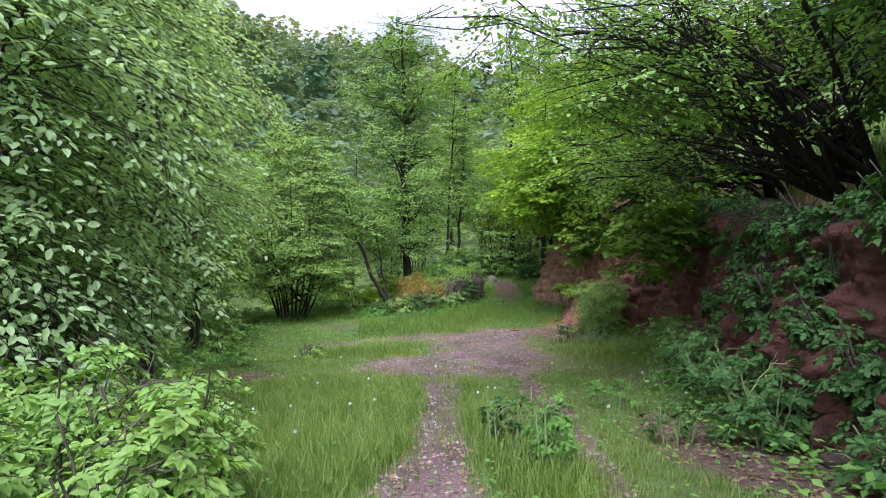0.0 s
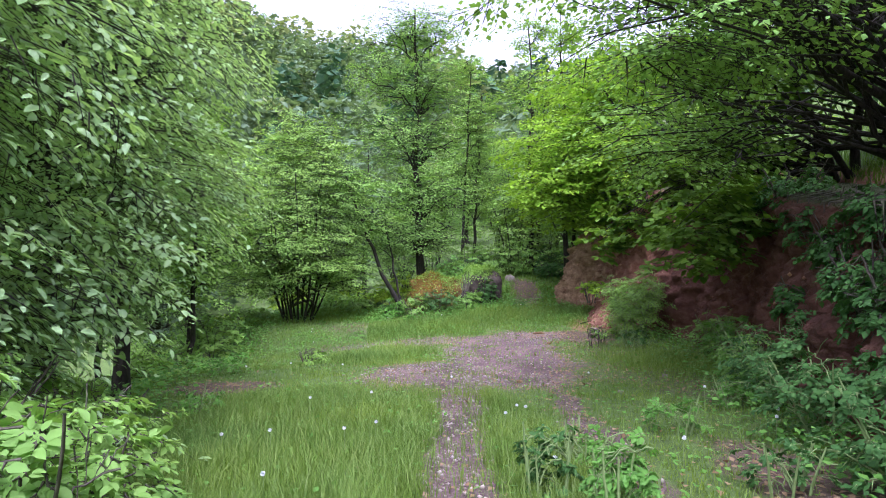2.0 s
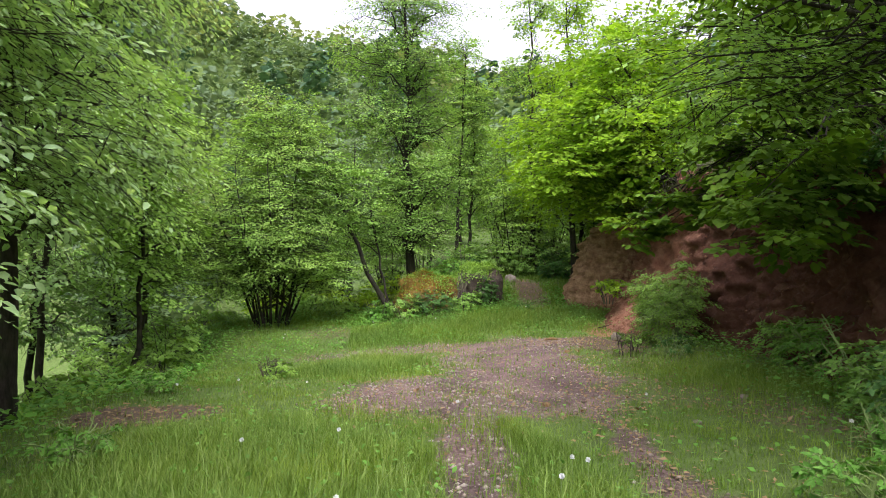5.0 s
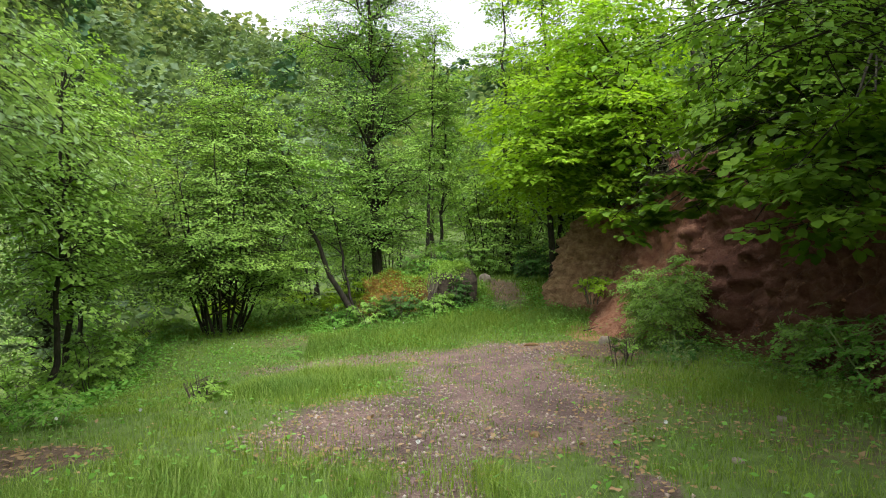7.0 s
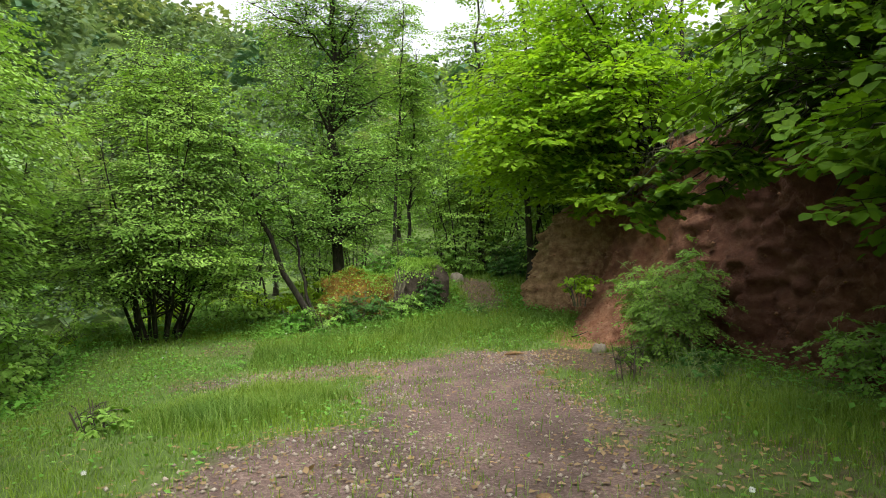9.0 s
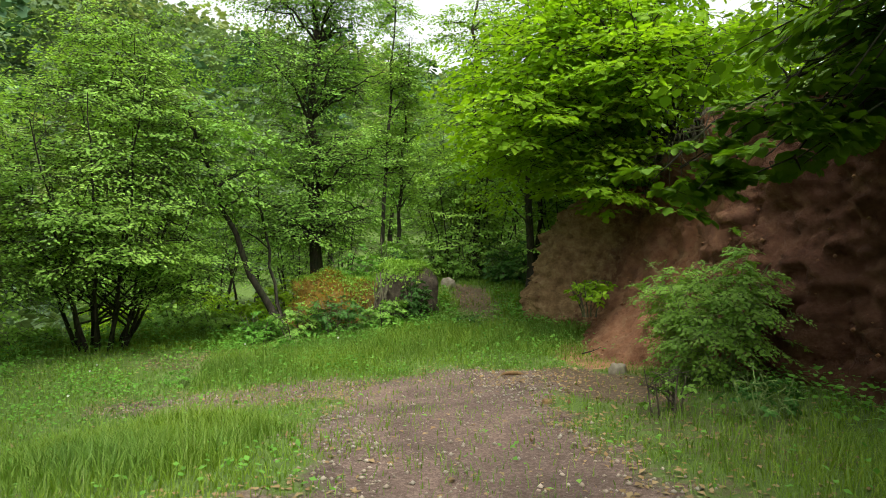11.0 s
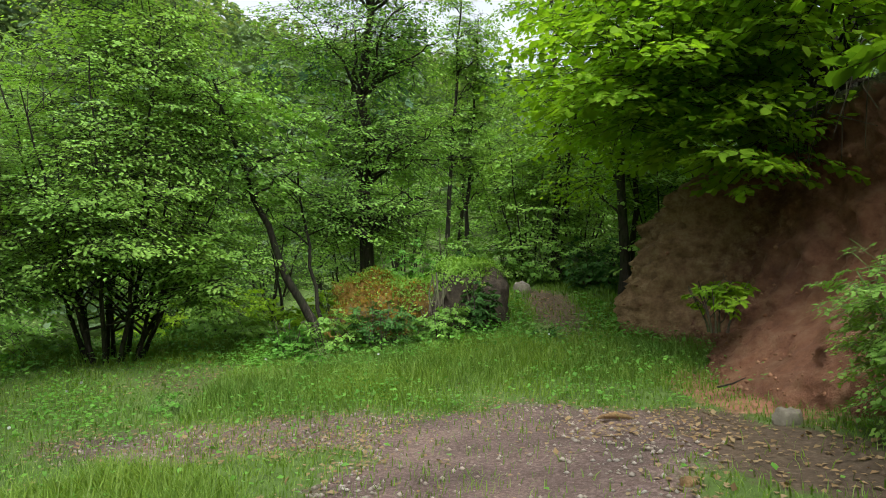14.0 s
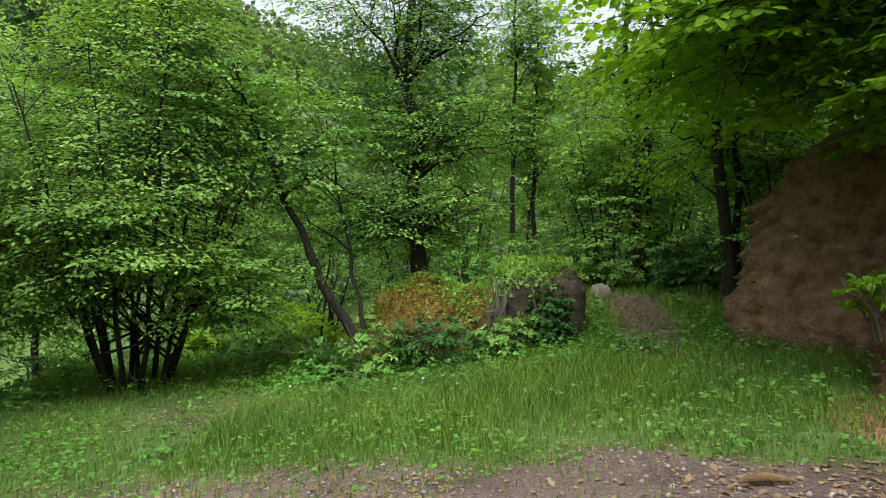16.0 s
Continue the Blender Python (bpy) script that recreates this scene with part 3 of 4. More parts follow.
tree("tall thin-crowned tree behind the mossy boulder", planted(1.5, 27.6), [(0, 0, -0.3, 0.2, 12.5, 0.19)],
     [(-0.6, 0, 2.6, 2.7, 2.2, 1.1, 1.1), (0.3, 0, 4.6, 2.7, 2.2, 1.3, 1.1), (-0.5, 0, 7.0, 3.0, 2.4, 1.5, 1.1), (-0.4, 0, 9.4, 3.2, 2.5, 1.5, 1.1), (-0.3, 0, 11.6, 2.6, 2.2, 1.4, 0.8)], LEAF_MID, 40000, 6, 0.095, LEAF_PLAIN, 32, 0.1, BARK_DARK, 10, limb_r=0.05, shell=0.2)
tree("crooked leaning tree with sparse leaves beside the boulder", planted(1.0, 25.6), [(0, 0, -2.6, -0.9, 5.4, 0.10), (-0.1, 0.1, -1.2, 0.5, 4.6, 0.05)],
     [(-1.8, -0.4, 3.4, 1.3, 1.2, 0.7, 0.8), (-2.4, -0.7, 4.8, 1.4, 1.3, 0.9, 1), (-1.2, 0.4, 4.6, 1.2, 1.2, 0.9, 0.7)], LEAF_MID, 4600, 6, 0.11, LEAF_FULL, 33, 0.1, BARK_DARK, 6, curve=0.72)
tree("thin forked sapling with a dark stem", planted(-0.8, 30.0), [(0, 0, -0.5, 0, 2.4, 0.06), (-0.45, 0, 0.0, 0.2, 4.2, 0.035)], [(-0.4, 0, 3.4, 1.2, 1.2, 0.9, 1)], LEAF_LIGHT, 1500, 6, 0.12, LEAF_FULL, 34, 0.1, BARK_DARK, 5, name="sapling")
for k, (x, y, h) in enumerate([(4.0, 32.5, 11), (4.7, 33.4, 9)]):
    tree("slim birch-like tree with an airy crown", planted(x, y), [(0, 0, 0.3, 0, h, 0.09)], [(0, 0, h * 0.45, 1.6, 1.6, 1.3, 1), (0.2, 0, h * 0.68, 1.5, 1.5, 1.4, 1), (0.2, 0, h * 0.92, 1.1, 1.1, 1.4, 0.6)], LEAF_LIGHT, 8500, 6, 0.11, LEAF_PLAIN, 40 + k, 0.15, BARK_DARK, 7, shell=0.2, group="pair of slim trees")

# above the bank
tree("hazel spreading bright green branches over the bank", planted(9.8, 22.0), [(0, 0, -2.7, -0.5, 4.4, 0.11), (0.2, 0.3, -4.0, 0.3, 2.3, 0.08), (0, -0.3, -3.3, -2.0, 2.6, 0.08), (0.3, 0, -0.9, 0.6, 5.0, 0.09)],
     [(-3.9, -0.6, 0.7, 1.9, 2.3, 0.9, 1.4), (-3.2, 0.0, 2.3, 2.5, 2.6, 1.3, 1.6), (-2.2, 0.1, 4.3, 2.4, 2.4, 1.5, 1.1), (-2.5, -2.4, 1.6, 1.9, 1.6, 1.0, 0.8), (-2.7, -1.4, -0.4, 1.5, 1.3, 0.7, 0.6)], LEAF_HAZEL, 24000, 6, 0.13, LEAF_ROUND, 51, 0.12, BARK_DARK, 8, name="hazel")
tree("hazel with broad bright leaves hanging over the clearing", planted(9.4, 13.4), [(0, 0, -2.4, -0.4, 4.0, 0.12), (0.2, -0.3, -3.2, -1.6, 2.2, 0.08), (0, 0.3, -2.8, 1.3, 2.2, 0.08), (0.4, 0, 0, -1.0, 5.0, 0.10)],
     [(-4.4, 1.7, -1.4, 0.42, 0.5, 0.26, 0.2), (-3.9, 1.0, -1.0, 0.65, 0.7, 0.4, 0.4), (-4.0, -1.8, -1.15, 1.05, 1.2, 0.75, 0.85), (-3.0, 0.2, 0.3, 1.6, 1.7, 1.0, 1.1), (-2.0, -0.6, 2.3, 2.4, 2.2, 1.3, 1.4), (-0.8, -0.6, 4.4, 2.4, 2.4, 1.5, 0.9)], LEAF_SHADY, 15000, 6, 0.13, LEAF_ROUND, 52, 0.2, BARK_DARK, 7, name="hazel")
tree("old dark tree with tangled bare branches over the track", planted(7.6, 8.4), [(0, 0, -2.2, -0.3, 2.6, 0.17), (-0.1, 0.2, -4.6, -0.6, 2.4, 0.085), (0, -0.2, -3.6, -2.4, 2.8, 0.085), (0, 0.3, -3.9, 1.8, 1.6, 0.075)],
     [(-4.5, -0.2, 1.6, 1.6, 2.2, 1.0, 1.0), (-3.0, 0.2, 3.0, 2.4, 2.6, 1.3, 1.2), (-3.4, 2.2, 0.7, 1.5, 1.5, 0.8, 0.7), (-1.9, -2.6, 2.0, 1.9, 1.8, 1.4, 0.6), (-6.0, -1.0, 2.2, 1.5, 1.6, 0.8, 0.4)], LEAF_MID, 13500, 6, 0.088, LEAF_PLAIN, 53, 0.2, BARK_DARK, 13, limb_r=0.032, shell=0.3)
# The last four stand out of view, added to shade the near bank.
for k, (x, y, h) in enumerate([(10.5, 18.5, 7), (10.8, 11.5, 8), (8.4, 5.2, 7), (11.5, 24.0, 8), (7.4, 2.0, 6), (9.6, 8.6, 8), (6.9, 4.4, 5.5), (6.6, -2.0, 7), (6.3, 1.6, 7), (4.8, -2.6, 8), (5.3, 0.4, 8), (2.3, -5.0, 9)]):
    # LEAF_DEEP below y 13 puts the canopy's shade into the leaf colour.
    tree("broadleaf tree above the bank, unseen ones by the start added for shade", planted(x, y), [(0, 0, 0.2, 0.2, h, 0.13), (0.2, 0, -1.2, -0.2, h * 0.7, 0.08)], [(-0.3, 0, h * 0.2, 2.2, 2.4, 1.3, 0.8), (-0.3, 0, h * 0.4, 2.6, 2.6, 1.5, 1), (-0.2, 0, h * 0.68, 2.7, 2.7, 1.8, 1.2), (0, 0, h * 0.95, 1.8, 1.8, 1.4, 0.6)],
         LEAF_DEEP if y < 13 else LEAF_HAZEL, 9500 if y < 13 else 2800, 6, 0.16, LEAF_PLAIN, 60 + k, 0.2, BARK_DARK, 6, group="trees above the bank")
for k, (x, y, h) in enumerate([(7.4, 25.8, 10.5), (7.0, 30.0, 12), (10.5, 29.5, 11)]):
    tree("tall light-crowned tree behind the bank", planted(x, y), [(0, 0, -0.3, 0.1, h, 0.12), (0.2, 0.2, 0.8, 0.2, h * 0.8, 0.08)], [(0, 0, h * 0.3, 2.0, 2.0, 1.3, 0.9), (0, 0, h * 0.5, 2.2, 2.2, 1.5, 1), (0, 0, h * 0.72, 2.0, 2.0, 1.6, 1), (0, 0, h * 0.95, 1.4, 1.4, 1.3, 0.6)],
         LEAF_LIGHT if k else LEAF_HAZEL, 9000, 6, 0.13, LEAF_PLAIN, 66 + k, 0.15, BARK_DARK, 7, shell=0.25, group="tall trees behind the bank")

# the thicket behind the clearing
for k, (x, y, h, w) in enumerate([(6.2, 30.0, 4.5, 1.7), (8.0, 31.5, 5.0, 2.0), (9.6, 27.8, 5.5, 2.1), (6.8, 35.5, 7.0, 2.4), (2.6, 36.5, 6.5, 2.2), (10.5, 34.5, 7.5, 2.6), (-2.5, 36.0, 6.0, 2.4), (8.6, 25.8, 4.2, 1.5), (0.8, 33.0, 4.5, 1.8), (-4.6, 31.0, 5.0, 2.0)]):
    ss = [(0.35 * math.cos(a), 0.35 * math.sin(a), 0.75 * w * math.cos(a), 0.75 * w * math.sin(a), h * (0.7 + 0.08 * (i % 3)), 0.032) for i, a in enumerate(np.arange(8) * 0.79 + k)]
    tree("shrubby hazel thicket with thin dark stems", planted(x, y), ss, [(0, 0, h * 0.3, w * 0.95, w * 0.95, h * 0.2, 0.8), (0, 0, h * 0.52, w, w, h * 0.22, 1), (0, 0, h * 0.78, w * 0.95, w * 0.95, h * 0.25, 1)],
         LEAF_MID if k in (2, 4, 6) else LEAF_LIGHT, 7000, 6, 0.125, LEAF_PLAIN, 70 + k, 0.15, BARK_DARK, 5, name="hazel_shrub", category="shrub", group="thicket behind the clearing")
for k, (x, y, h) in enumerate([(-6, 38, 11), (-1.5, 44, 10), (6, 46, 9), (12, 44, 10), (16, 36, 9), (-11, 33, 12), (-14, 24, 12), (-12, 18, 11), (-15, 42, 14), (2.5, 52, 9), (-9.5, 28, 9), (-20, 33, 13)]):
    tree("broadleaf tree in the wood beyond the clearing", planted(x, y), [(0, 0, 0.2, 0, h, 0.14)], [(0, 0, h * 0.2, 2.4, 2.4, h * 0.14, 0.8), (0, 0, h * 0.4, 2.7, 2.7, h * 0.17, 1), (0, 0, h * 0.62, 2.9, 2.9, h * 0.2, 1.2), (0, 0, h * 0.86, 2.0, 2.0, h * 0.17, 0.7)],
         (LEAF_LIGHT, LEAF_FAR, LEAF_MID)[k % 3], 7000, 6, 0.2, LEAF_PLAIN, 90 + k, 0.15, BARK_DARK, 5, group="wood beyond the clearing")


def woods(label, spots, leaf, seed, tall, cone=False, per=130):
    """Far trees on the hillside as one mass of leaf clumps."""
    rng = np.random.default_rng(seed)
    o, d, s = [], [], []
    for x, y in spots:
        h = tall * rng.uniform(0.75, 1.25)
        b = z_at(x, y)
        t = rng.uniform(0.05 if cone else 0.25, 1, per)
        a = rng.uniform(0, 2 * np.pi, per)
        w = (0.26 * h * (1.03 - t)) if cone else 0.30 * h * np.sqrt(np.clip(1 - ((t - 0.6) / 0.42) ** 2, 0.02, 1)) * (1 + 0.2 * np.sin(a * 3 + x))
        w = w * rng.uniform(0.75, 1.05, per)
        o.append(np.stack([x + w * np.cos(a), y + w * np.sin(a), b + h * t], -1))
        d.append(np.stack([np.cos(a), np.sin(a), rng.uniform(-0.5, 0.3, per)], -1) + rng.normal(0, 0.3, (per, 3)))
        s.append(rng.uniform(0.07, 0.17, per) * h)
    o, d, s = np.concatenate(o), np.concatenate(d), np.concatenate(s)
    v, f = leaves(o, d, rng.normal(0, 0.5, d.shape) + [0, 0, 1], s, LEAF_PLAIN)
    tagged(new("distant_woods", mesh("distant_woods", v, f, leaf)), label, "woods", kind="stuff")


wr = np.random.default_rng(7)
spots = np.stack([wr.uniform(-130, 110, 1500), 56 + 120 * wr.uniform(0, 1, 1500) ** 0.8], -1)
spots = spots[np.abs(spots[:, 0]) < spots[:, 1] * 0.95]
woods("pale spring woods on the far hillside, haze put into their colour", spots[0::2], LEAF_FAR, 1, 8.5)
woods("grey-green woods on the far hillside, haze put into their colour", spots[1::3], LEAF_FAR, 2, 9)
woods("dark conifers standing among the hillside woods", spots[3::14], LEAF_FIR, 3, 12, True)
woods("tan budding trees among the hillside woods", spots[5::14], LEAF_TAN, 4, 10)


# ---- undergrowth ----
def bush(label, base, r, h, leaf, count, size, seed, shape=LEAF_OVAL, droop=0.3, group="", stems=7, name="bush", low=0.0, bark=BARK):
    rng = np.random.default_rng(seed)
    a = rng.uniform(0, 2 * np.pi, stems)
    ss = [(0.12 * math.cos(t), 0.12 * math.sin(t), 0.75 * r[0] * math.cos(t), 0.75 * r[1] * math.sin(t), h * rng.uniform(0.6, 0.95), 0.012) for t in a]
    return tree(label, base, ss, [(0, 0, h * 0.42 + low, r[0], r[1], h * 0.5, 1.4), (r[0] * 0.3, -r[1] * 0.25, h * 0.65 + low, r[0] * 0.6, r[1] * 0.6, h * 0.42, 0.6), (-r[0] * 0.35, r[1] * 0.3, h * 0.5 + low, r[0] * 0.55, r[1] * 0.6, h * 0.45, 0.5)],
                leaf, count, 5, size, shape, seed, droop, bark, 4, name, "bush", group, 0.35, 0.009, bough=min(0.42, 0.55 * r[0]), twigs=4, layer=0.16, tilt=0.45)


for k, (x, y, r, h) in enumerate([(-1.05, 3.0, 0.5, 1.05), (-1.3, 4.1, 0.6, 1.15), (-2.2, 4.6, 0.8, 1.3), (-1.75, 5.5, 0.7, 0.95), (-2.2, 3.2, 0.7, 1.3), (-3.2, 6.4, 1.0, 1.3), (-2.7, 7.6, 0.7, 0.8), (-3.3, 5.2, 0.8, 1.4)]):
    bush("arching bramble with pale green leaves beside the track", planted(x, y), (r, r * 1.15), h, LEAF_MID if k % 3 else LEAF_LIGHT, 3200, 0.064, 200 + k * 7, group="brambles beside the track")
bush("low green bramble on the slope's edge", planted(-3.7, 8.6), (0.9, 1.1), 0.9, LEAF_MID, 2000, 0.085, 204, group="brambles beside the track")
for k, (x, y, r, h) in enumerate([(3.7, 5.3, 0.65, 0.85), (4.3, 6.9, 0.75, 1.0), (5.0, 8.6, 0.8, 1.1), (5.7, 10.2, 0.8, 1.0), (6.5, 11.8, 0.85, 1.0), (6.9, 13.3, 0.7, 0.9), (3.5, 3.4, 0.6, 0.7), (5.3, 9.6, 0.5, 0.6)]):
    # Darker LEAF_DEEP below y 9 puts the near bank's shade into the leaves.
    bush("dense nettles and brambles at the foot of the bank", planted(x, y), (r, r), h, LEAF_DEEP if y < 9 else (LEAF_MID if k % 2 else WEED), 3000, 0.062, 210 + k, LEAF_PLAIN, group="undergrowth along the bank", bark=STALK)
bush("round grey-green bush at the foot of the red bank", (6.35, 16.5, z_at(6.2, 16.5)), (0.8, 1.15), 1.75, LEAF_LIGHT, 13000, 0.055, 230, LEAF_PLAIN, stems=9, bark=STALK)
bush("small leafy shrub rooted in the red earth", (6.6, 20.4, z_at(6.0, 20.4) + 0.85), (0.5, 0.55), 0.5, LEAF_HAZEL, 900, 0.085, 231)
bush("low leafy weed growing in the grass", planted(-1.5, 15.1), (0.4, 0.4), 0.42, LEAF_LIGHT, 420, 0.075, 232)
bush("low leafy weed growing in the grass", planted(4.95, 15.2), (0.3, 0.3), 0.5, LEAF_MID, 420, 0.05, 233)
for k, (x, y, r, h) in enumerate([(1.1, 23.5, 0.7, 0.85), (2.0, 23.3, 0.8, 0.95), (3.0, 23.2, 0.6, 0.75), (0.3, 24.0, 0.6, 0.7), (3.75, 23.4, 0.4, 1.1), (2.4, 24.9, 0.7, 1.75), (3.2, 25.3, 0.8, 1.9)]):
    bush("leafy undergrowth in front of the boulder", planted(x, y), (r, r * 0.8), h, LEAF_DEEP if k in (1, 4) else (WEED if k % 2 else LEAF_MID), 1700, 0.07, 240 + k, group="undergrowth round the boulder")
for k, (x, y, r, h) in enumerate([(-4.6, 14.8, 0.9, 0.7), (-4.7, 17.4, 1.0, 0.8), (-5.0, 20.0, 1.2, 1.4), (-5.6, 22.5, 1.3, 1.3), (-5.4, 26.6, 1.2, 1.0), (-6.4, 24.2, 1.2, 1.2), (-1.2, 27.5, 1.0, 0.7), (-2.6, 29.0, 1.2, 0.9), (-7.2, 19.0, 1.3, 1.3), (-6.8, 15.5, 1.2, 1.2), (-8.5, 13.0, 1.5, 1.5), (-9.5, 17.5, 1.6, 1.6), (-10.5, 22.0, 1.7, 1.7), (-7.5, 11.0, 1.4, 1.4), (-9.0, 25.5, 1.6, 1.6), (-12.0, 20.0, 1.8, 1.8), (-5.6, 13.0, 1.0, 0.9), (-4.9, 11.0, 0.9, 0.8)]):
    bush("low green shrub on the wooded slope", planted(x, y), (r, r), h, LEAF_MID if k % 2 else LEAF_LIGHT, 2200, 0.11, 250 + k, LEAF_PLAIN, group="shrubs on the slope")
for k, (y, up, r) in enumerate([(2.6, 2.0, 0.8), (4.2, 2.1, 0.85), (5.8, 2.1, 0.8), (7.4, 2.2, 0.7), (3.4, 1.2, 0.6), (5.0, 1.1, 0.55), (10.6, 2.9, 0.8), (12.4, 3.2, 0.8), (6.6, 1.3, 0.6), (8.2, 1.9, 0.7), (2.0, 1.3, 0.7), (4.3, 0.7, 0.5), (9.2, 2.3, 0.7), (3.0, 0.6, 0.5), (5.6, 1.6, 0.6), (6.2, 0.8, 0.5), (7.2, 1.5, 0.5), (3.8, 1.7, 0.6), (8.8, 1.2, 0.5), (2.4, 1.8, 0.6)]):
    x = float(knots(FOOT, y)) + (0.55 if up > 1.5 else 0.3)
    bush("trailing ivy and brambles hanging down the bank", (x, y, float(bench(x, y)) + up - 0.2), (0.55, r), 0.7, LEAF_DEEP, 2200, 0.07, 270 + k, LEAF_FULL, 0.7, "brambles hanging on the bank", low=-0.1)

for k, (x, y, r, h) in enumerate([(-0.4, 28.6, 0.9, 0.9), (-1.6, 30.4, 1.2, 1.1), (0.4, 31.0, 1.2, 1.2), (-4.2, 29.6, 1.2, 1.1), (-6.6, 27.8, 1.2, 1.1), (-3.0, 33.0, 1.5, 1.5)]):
    bush("yellow-green shrub in the glade, sunlight put into its leaf colour", planted(x, y), (r, r), h, LEAF_GLADE, 1500, 0.12, 290 + k, LEAF_PLAIN, group="shrubs in the glade")

for k, (x, y, r, h) in enumerate([(3.9, 29.4, 1.0, 1.1), (5.1, 29.6, 1.1, 1.3), (6.5, 29.2, 1.2, 1.5), (7.8, 28.6, 1.2, 1.5), (9.0, 27.2, 1.1, 1.4), (4.4, 31.2, 1.2, 1.5), (7.2, 27.2, 0.8, 1.0), (2.3, 29.6, 1.0, 1.0), (8.6, 30.5, 1.3, 1.8)]):
    bush("dense green undergrowth closing the wood's edge", planted(x, y), (r, r), h, LEAF_MID if k % 3 else LEAF_DEEP, 2600, 0.10, 330 + k, LEAF_PLAIN, group="undergrowth at the wood's edge")

# ---- boulder ----
def lump(c, r, seed, square=0.7, rough=0.16, nu=64, nv=36):
    """An uneven block of rock, flattened towards a box."""
    u, v = np.meshgrid(np.linspace(0, 2 * np.pi, nu, endpoint=False), np.linspace(-np.pi / 2, np.pi / 2, nv))
    q = np.stack([np.cos(v) * np.cos(u), np.cos(v) * np.sin(u), np.sin(v)], -1)
    q = np.sign(q) * np.abs(q) ** square
    w = np.array([noise.fractal(Vector(p) * 1.6 + Vector((seed, 0, 0)), 0.9, 2.1, 6) for p in q.reshape(-1, 3)]).reshape(nv, nu, 1)
    p = np.array(c) + q * np.array(r) * (1 + rough * w)
    i, j = np.meshgrid(np.arange(nv - 1), np.arange(nu), indexing="ij")
    f = np.stack([i * nu + j, i * nu + (j + 1) % nu, (i + 1) * nu + (j + 1) % nu, (i + 1) * nu + j], -1).reshape(-1, 4)
    return p.reshape(-1, 3), f


bz = z_at(2.9, 24.4)
boulder = thing("boulder", (2.9, 24.5, bz), "large grey boulder overgrown with orange moss and ivy", "boulder")
block = lump((0.78, -0.12, 0.38), (0.74, 0.8, 0.82), 5.0, 0.8, 0.22)
mound = lump((-0.72, 0.2, -0.1), (1.35, 0.8, 1.0), 9.0, 0.95, 0.34)
part("rock", mesh("rock", *block, ROCK, True), boulder)
part("rock", mesh("rock", *mound, MOSSY_ROCK, True), boulder, "moss-grown rock")
br = np.random.default_rng(300)


def clinging(v, keep, n, size, leaf, name, lift=0.02, label="", shape=LEAF_FULL):
    q = v[keep]
    o = q[br.integers(len(q), size=n)] + br.normal(0, 0.04, (n, 3))
    o[:, 2] += lift
    out = unit(o - np.array([0, 0, -0.3]))
    vv = leaves(o, br.normal(0, 1, (n, 3)) + out * 0.3 - [0, 0, 0.3], out + br.normal(0, 0.4, (n, 3)), size * br.uniform(0.6, 1.3, n), shape)
    tagged(part(name, mesh(name, *vv, leaf), boulder, label), kind="stuff")


LEAF_TURF = leaf_material("turf_on_rock", (0.10, 0.20, 0.02), (0.17, 0.30, 0.03), (0.27, 0.38, 0.06), 0.3)
mv, kv = mound[0], block[0]
clinging(mv, (mv[:, 2] > 0.1) & (mv[:, 0] < -0.2) & (mv[:, 1] < 0.5), 8000, 0.05, MOSS, "moss", 0.01, "orange-brown moss", LEAF_PLAIN)
clinging(np.concatenate([mv, kv]), np.concatenate([(mv[:, 2] > 0.15) & (mv[:, 0] > -0.75), (kv[:, 2] > 0.7) & (kv[:, 0] < 0.95)]), 4600, 0.075, LEAF_LIGHT, "ivy", 0.05, "trailing ivy leaves", LEAF_OVAL)

clinging(np.concatenate([mv, kv]), np.concatenate([mv[:, 2] > 0.75, kv[:, 2] > 0.95]), 4200, 0.12, LEAF_TURF, "grass_cap", 0.05, "grass growing on the boulder's top", (LEAF_PLAIN[0] * [0.25, 1, 1], LEAF_PLAIN[1]))
clinging(mv, (mv[:, 2] > 0.0) & (mv[:, 0] < 0.2) & (mv[:, 1] < 0.4), 1500, 0.06, LEAF_LIGHT, "seedling", 0.05, "small green seedlings in the moss", LEAF_OVAL)

# ---- stones, log and roots ----
def stone(label, x, y, r, mat, seed, sink=0.35, name="stone"):
    v, f = lump((0, 0, 0), r, seed, 0.75, 0.25, 18, 10)
    ob = new(name, mesh(name, v, f, mat, True))
    ob.location = (x, y, z_at(x, y) + r[2] * sink)
    return tagged(ob, label, "stone")


stone("pale rounded stone beside the path", 5.35, 27.2, (0.2, 0.17, 0.22), PALE_ROCK, 1)
stone("pale stone fallen from the red bank", 5.75, 17.7, (0.12, 0.10, 0.11), PALE_ROCK, 2)
stone("small brown stone on the soil", 2.35, 11.6, (0.055, 0.05, 0.035), ROT, 3)
stone("small tan stone beside the track", 3.55, 10.2, (0.045, 0.04, 0.028), PALE_ROCK, 4)
stone("small tan stone beside the track", 4.7, 11.2, (0.05, 0.045, 0.03), PALE_ROCK, 5)
stone("small brown stone on the soil", 4.15, 16.4, (0.06, 0.05, 0.035), ROT, 6)
stone("flat reddish stone on the bank foot", 3.75, 4.4, (0.22, 0.15, 0.08), ROCK, 7)
log_v, log_f = tube([(-0.2, 0, 0.02), (-0.15, 0.0, 0.04), (0, 0.02, 0.05), (0.1, -0.02, 0.045), (0.18, 0.0, 0.02)], [0.008, 0.022, 0.034, 0.021, 0.006], 9)
log = new("rotten_log", mesh("rotten_log", log_v, log_f, ROT, True))
log.location = (4.42, 18.42, z_at(4.42, 18.42))
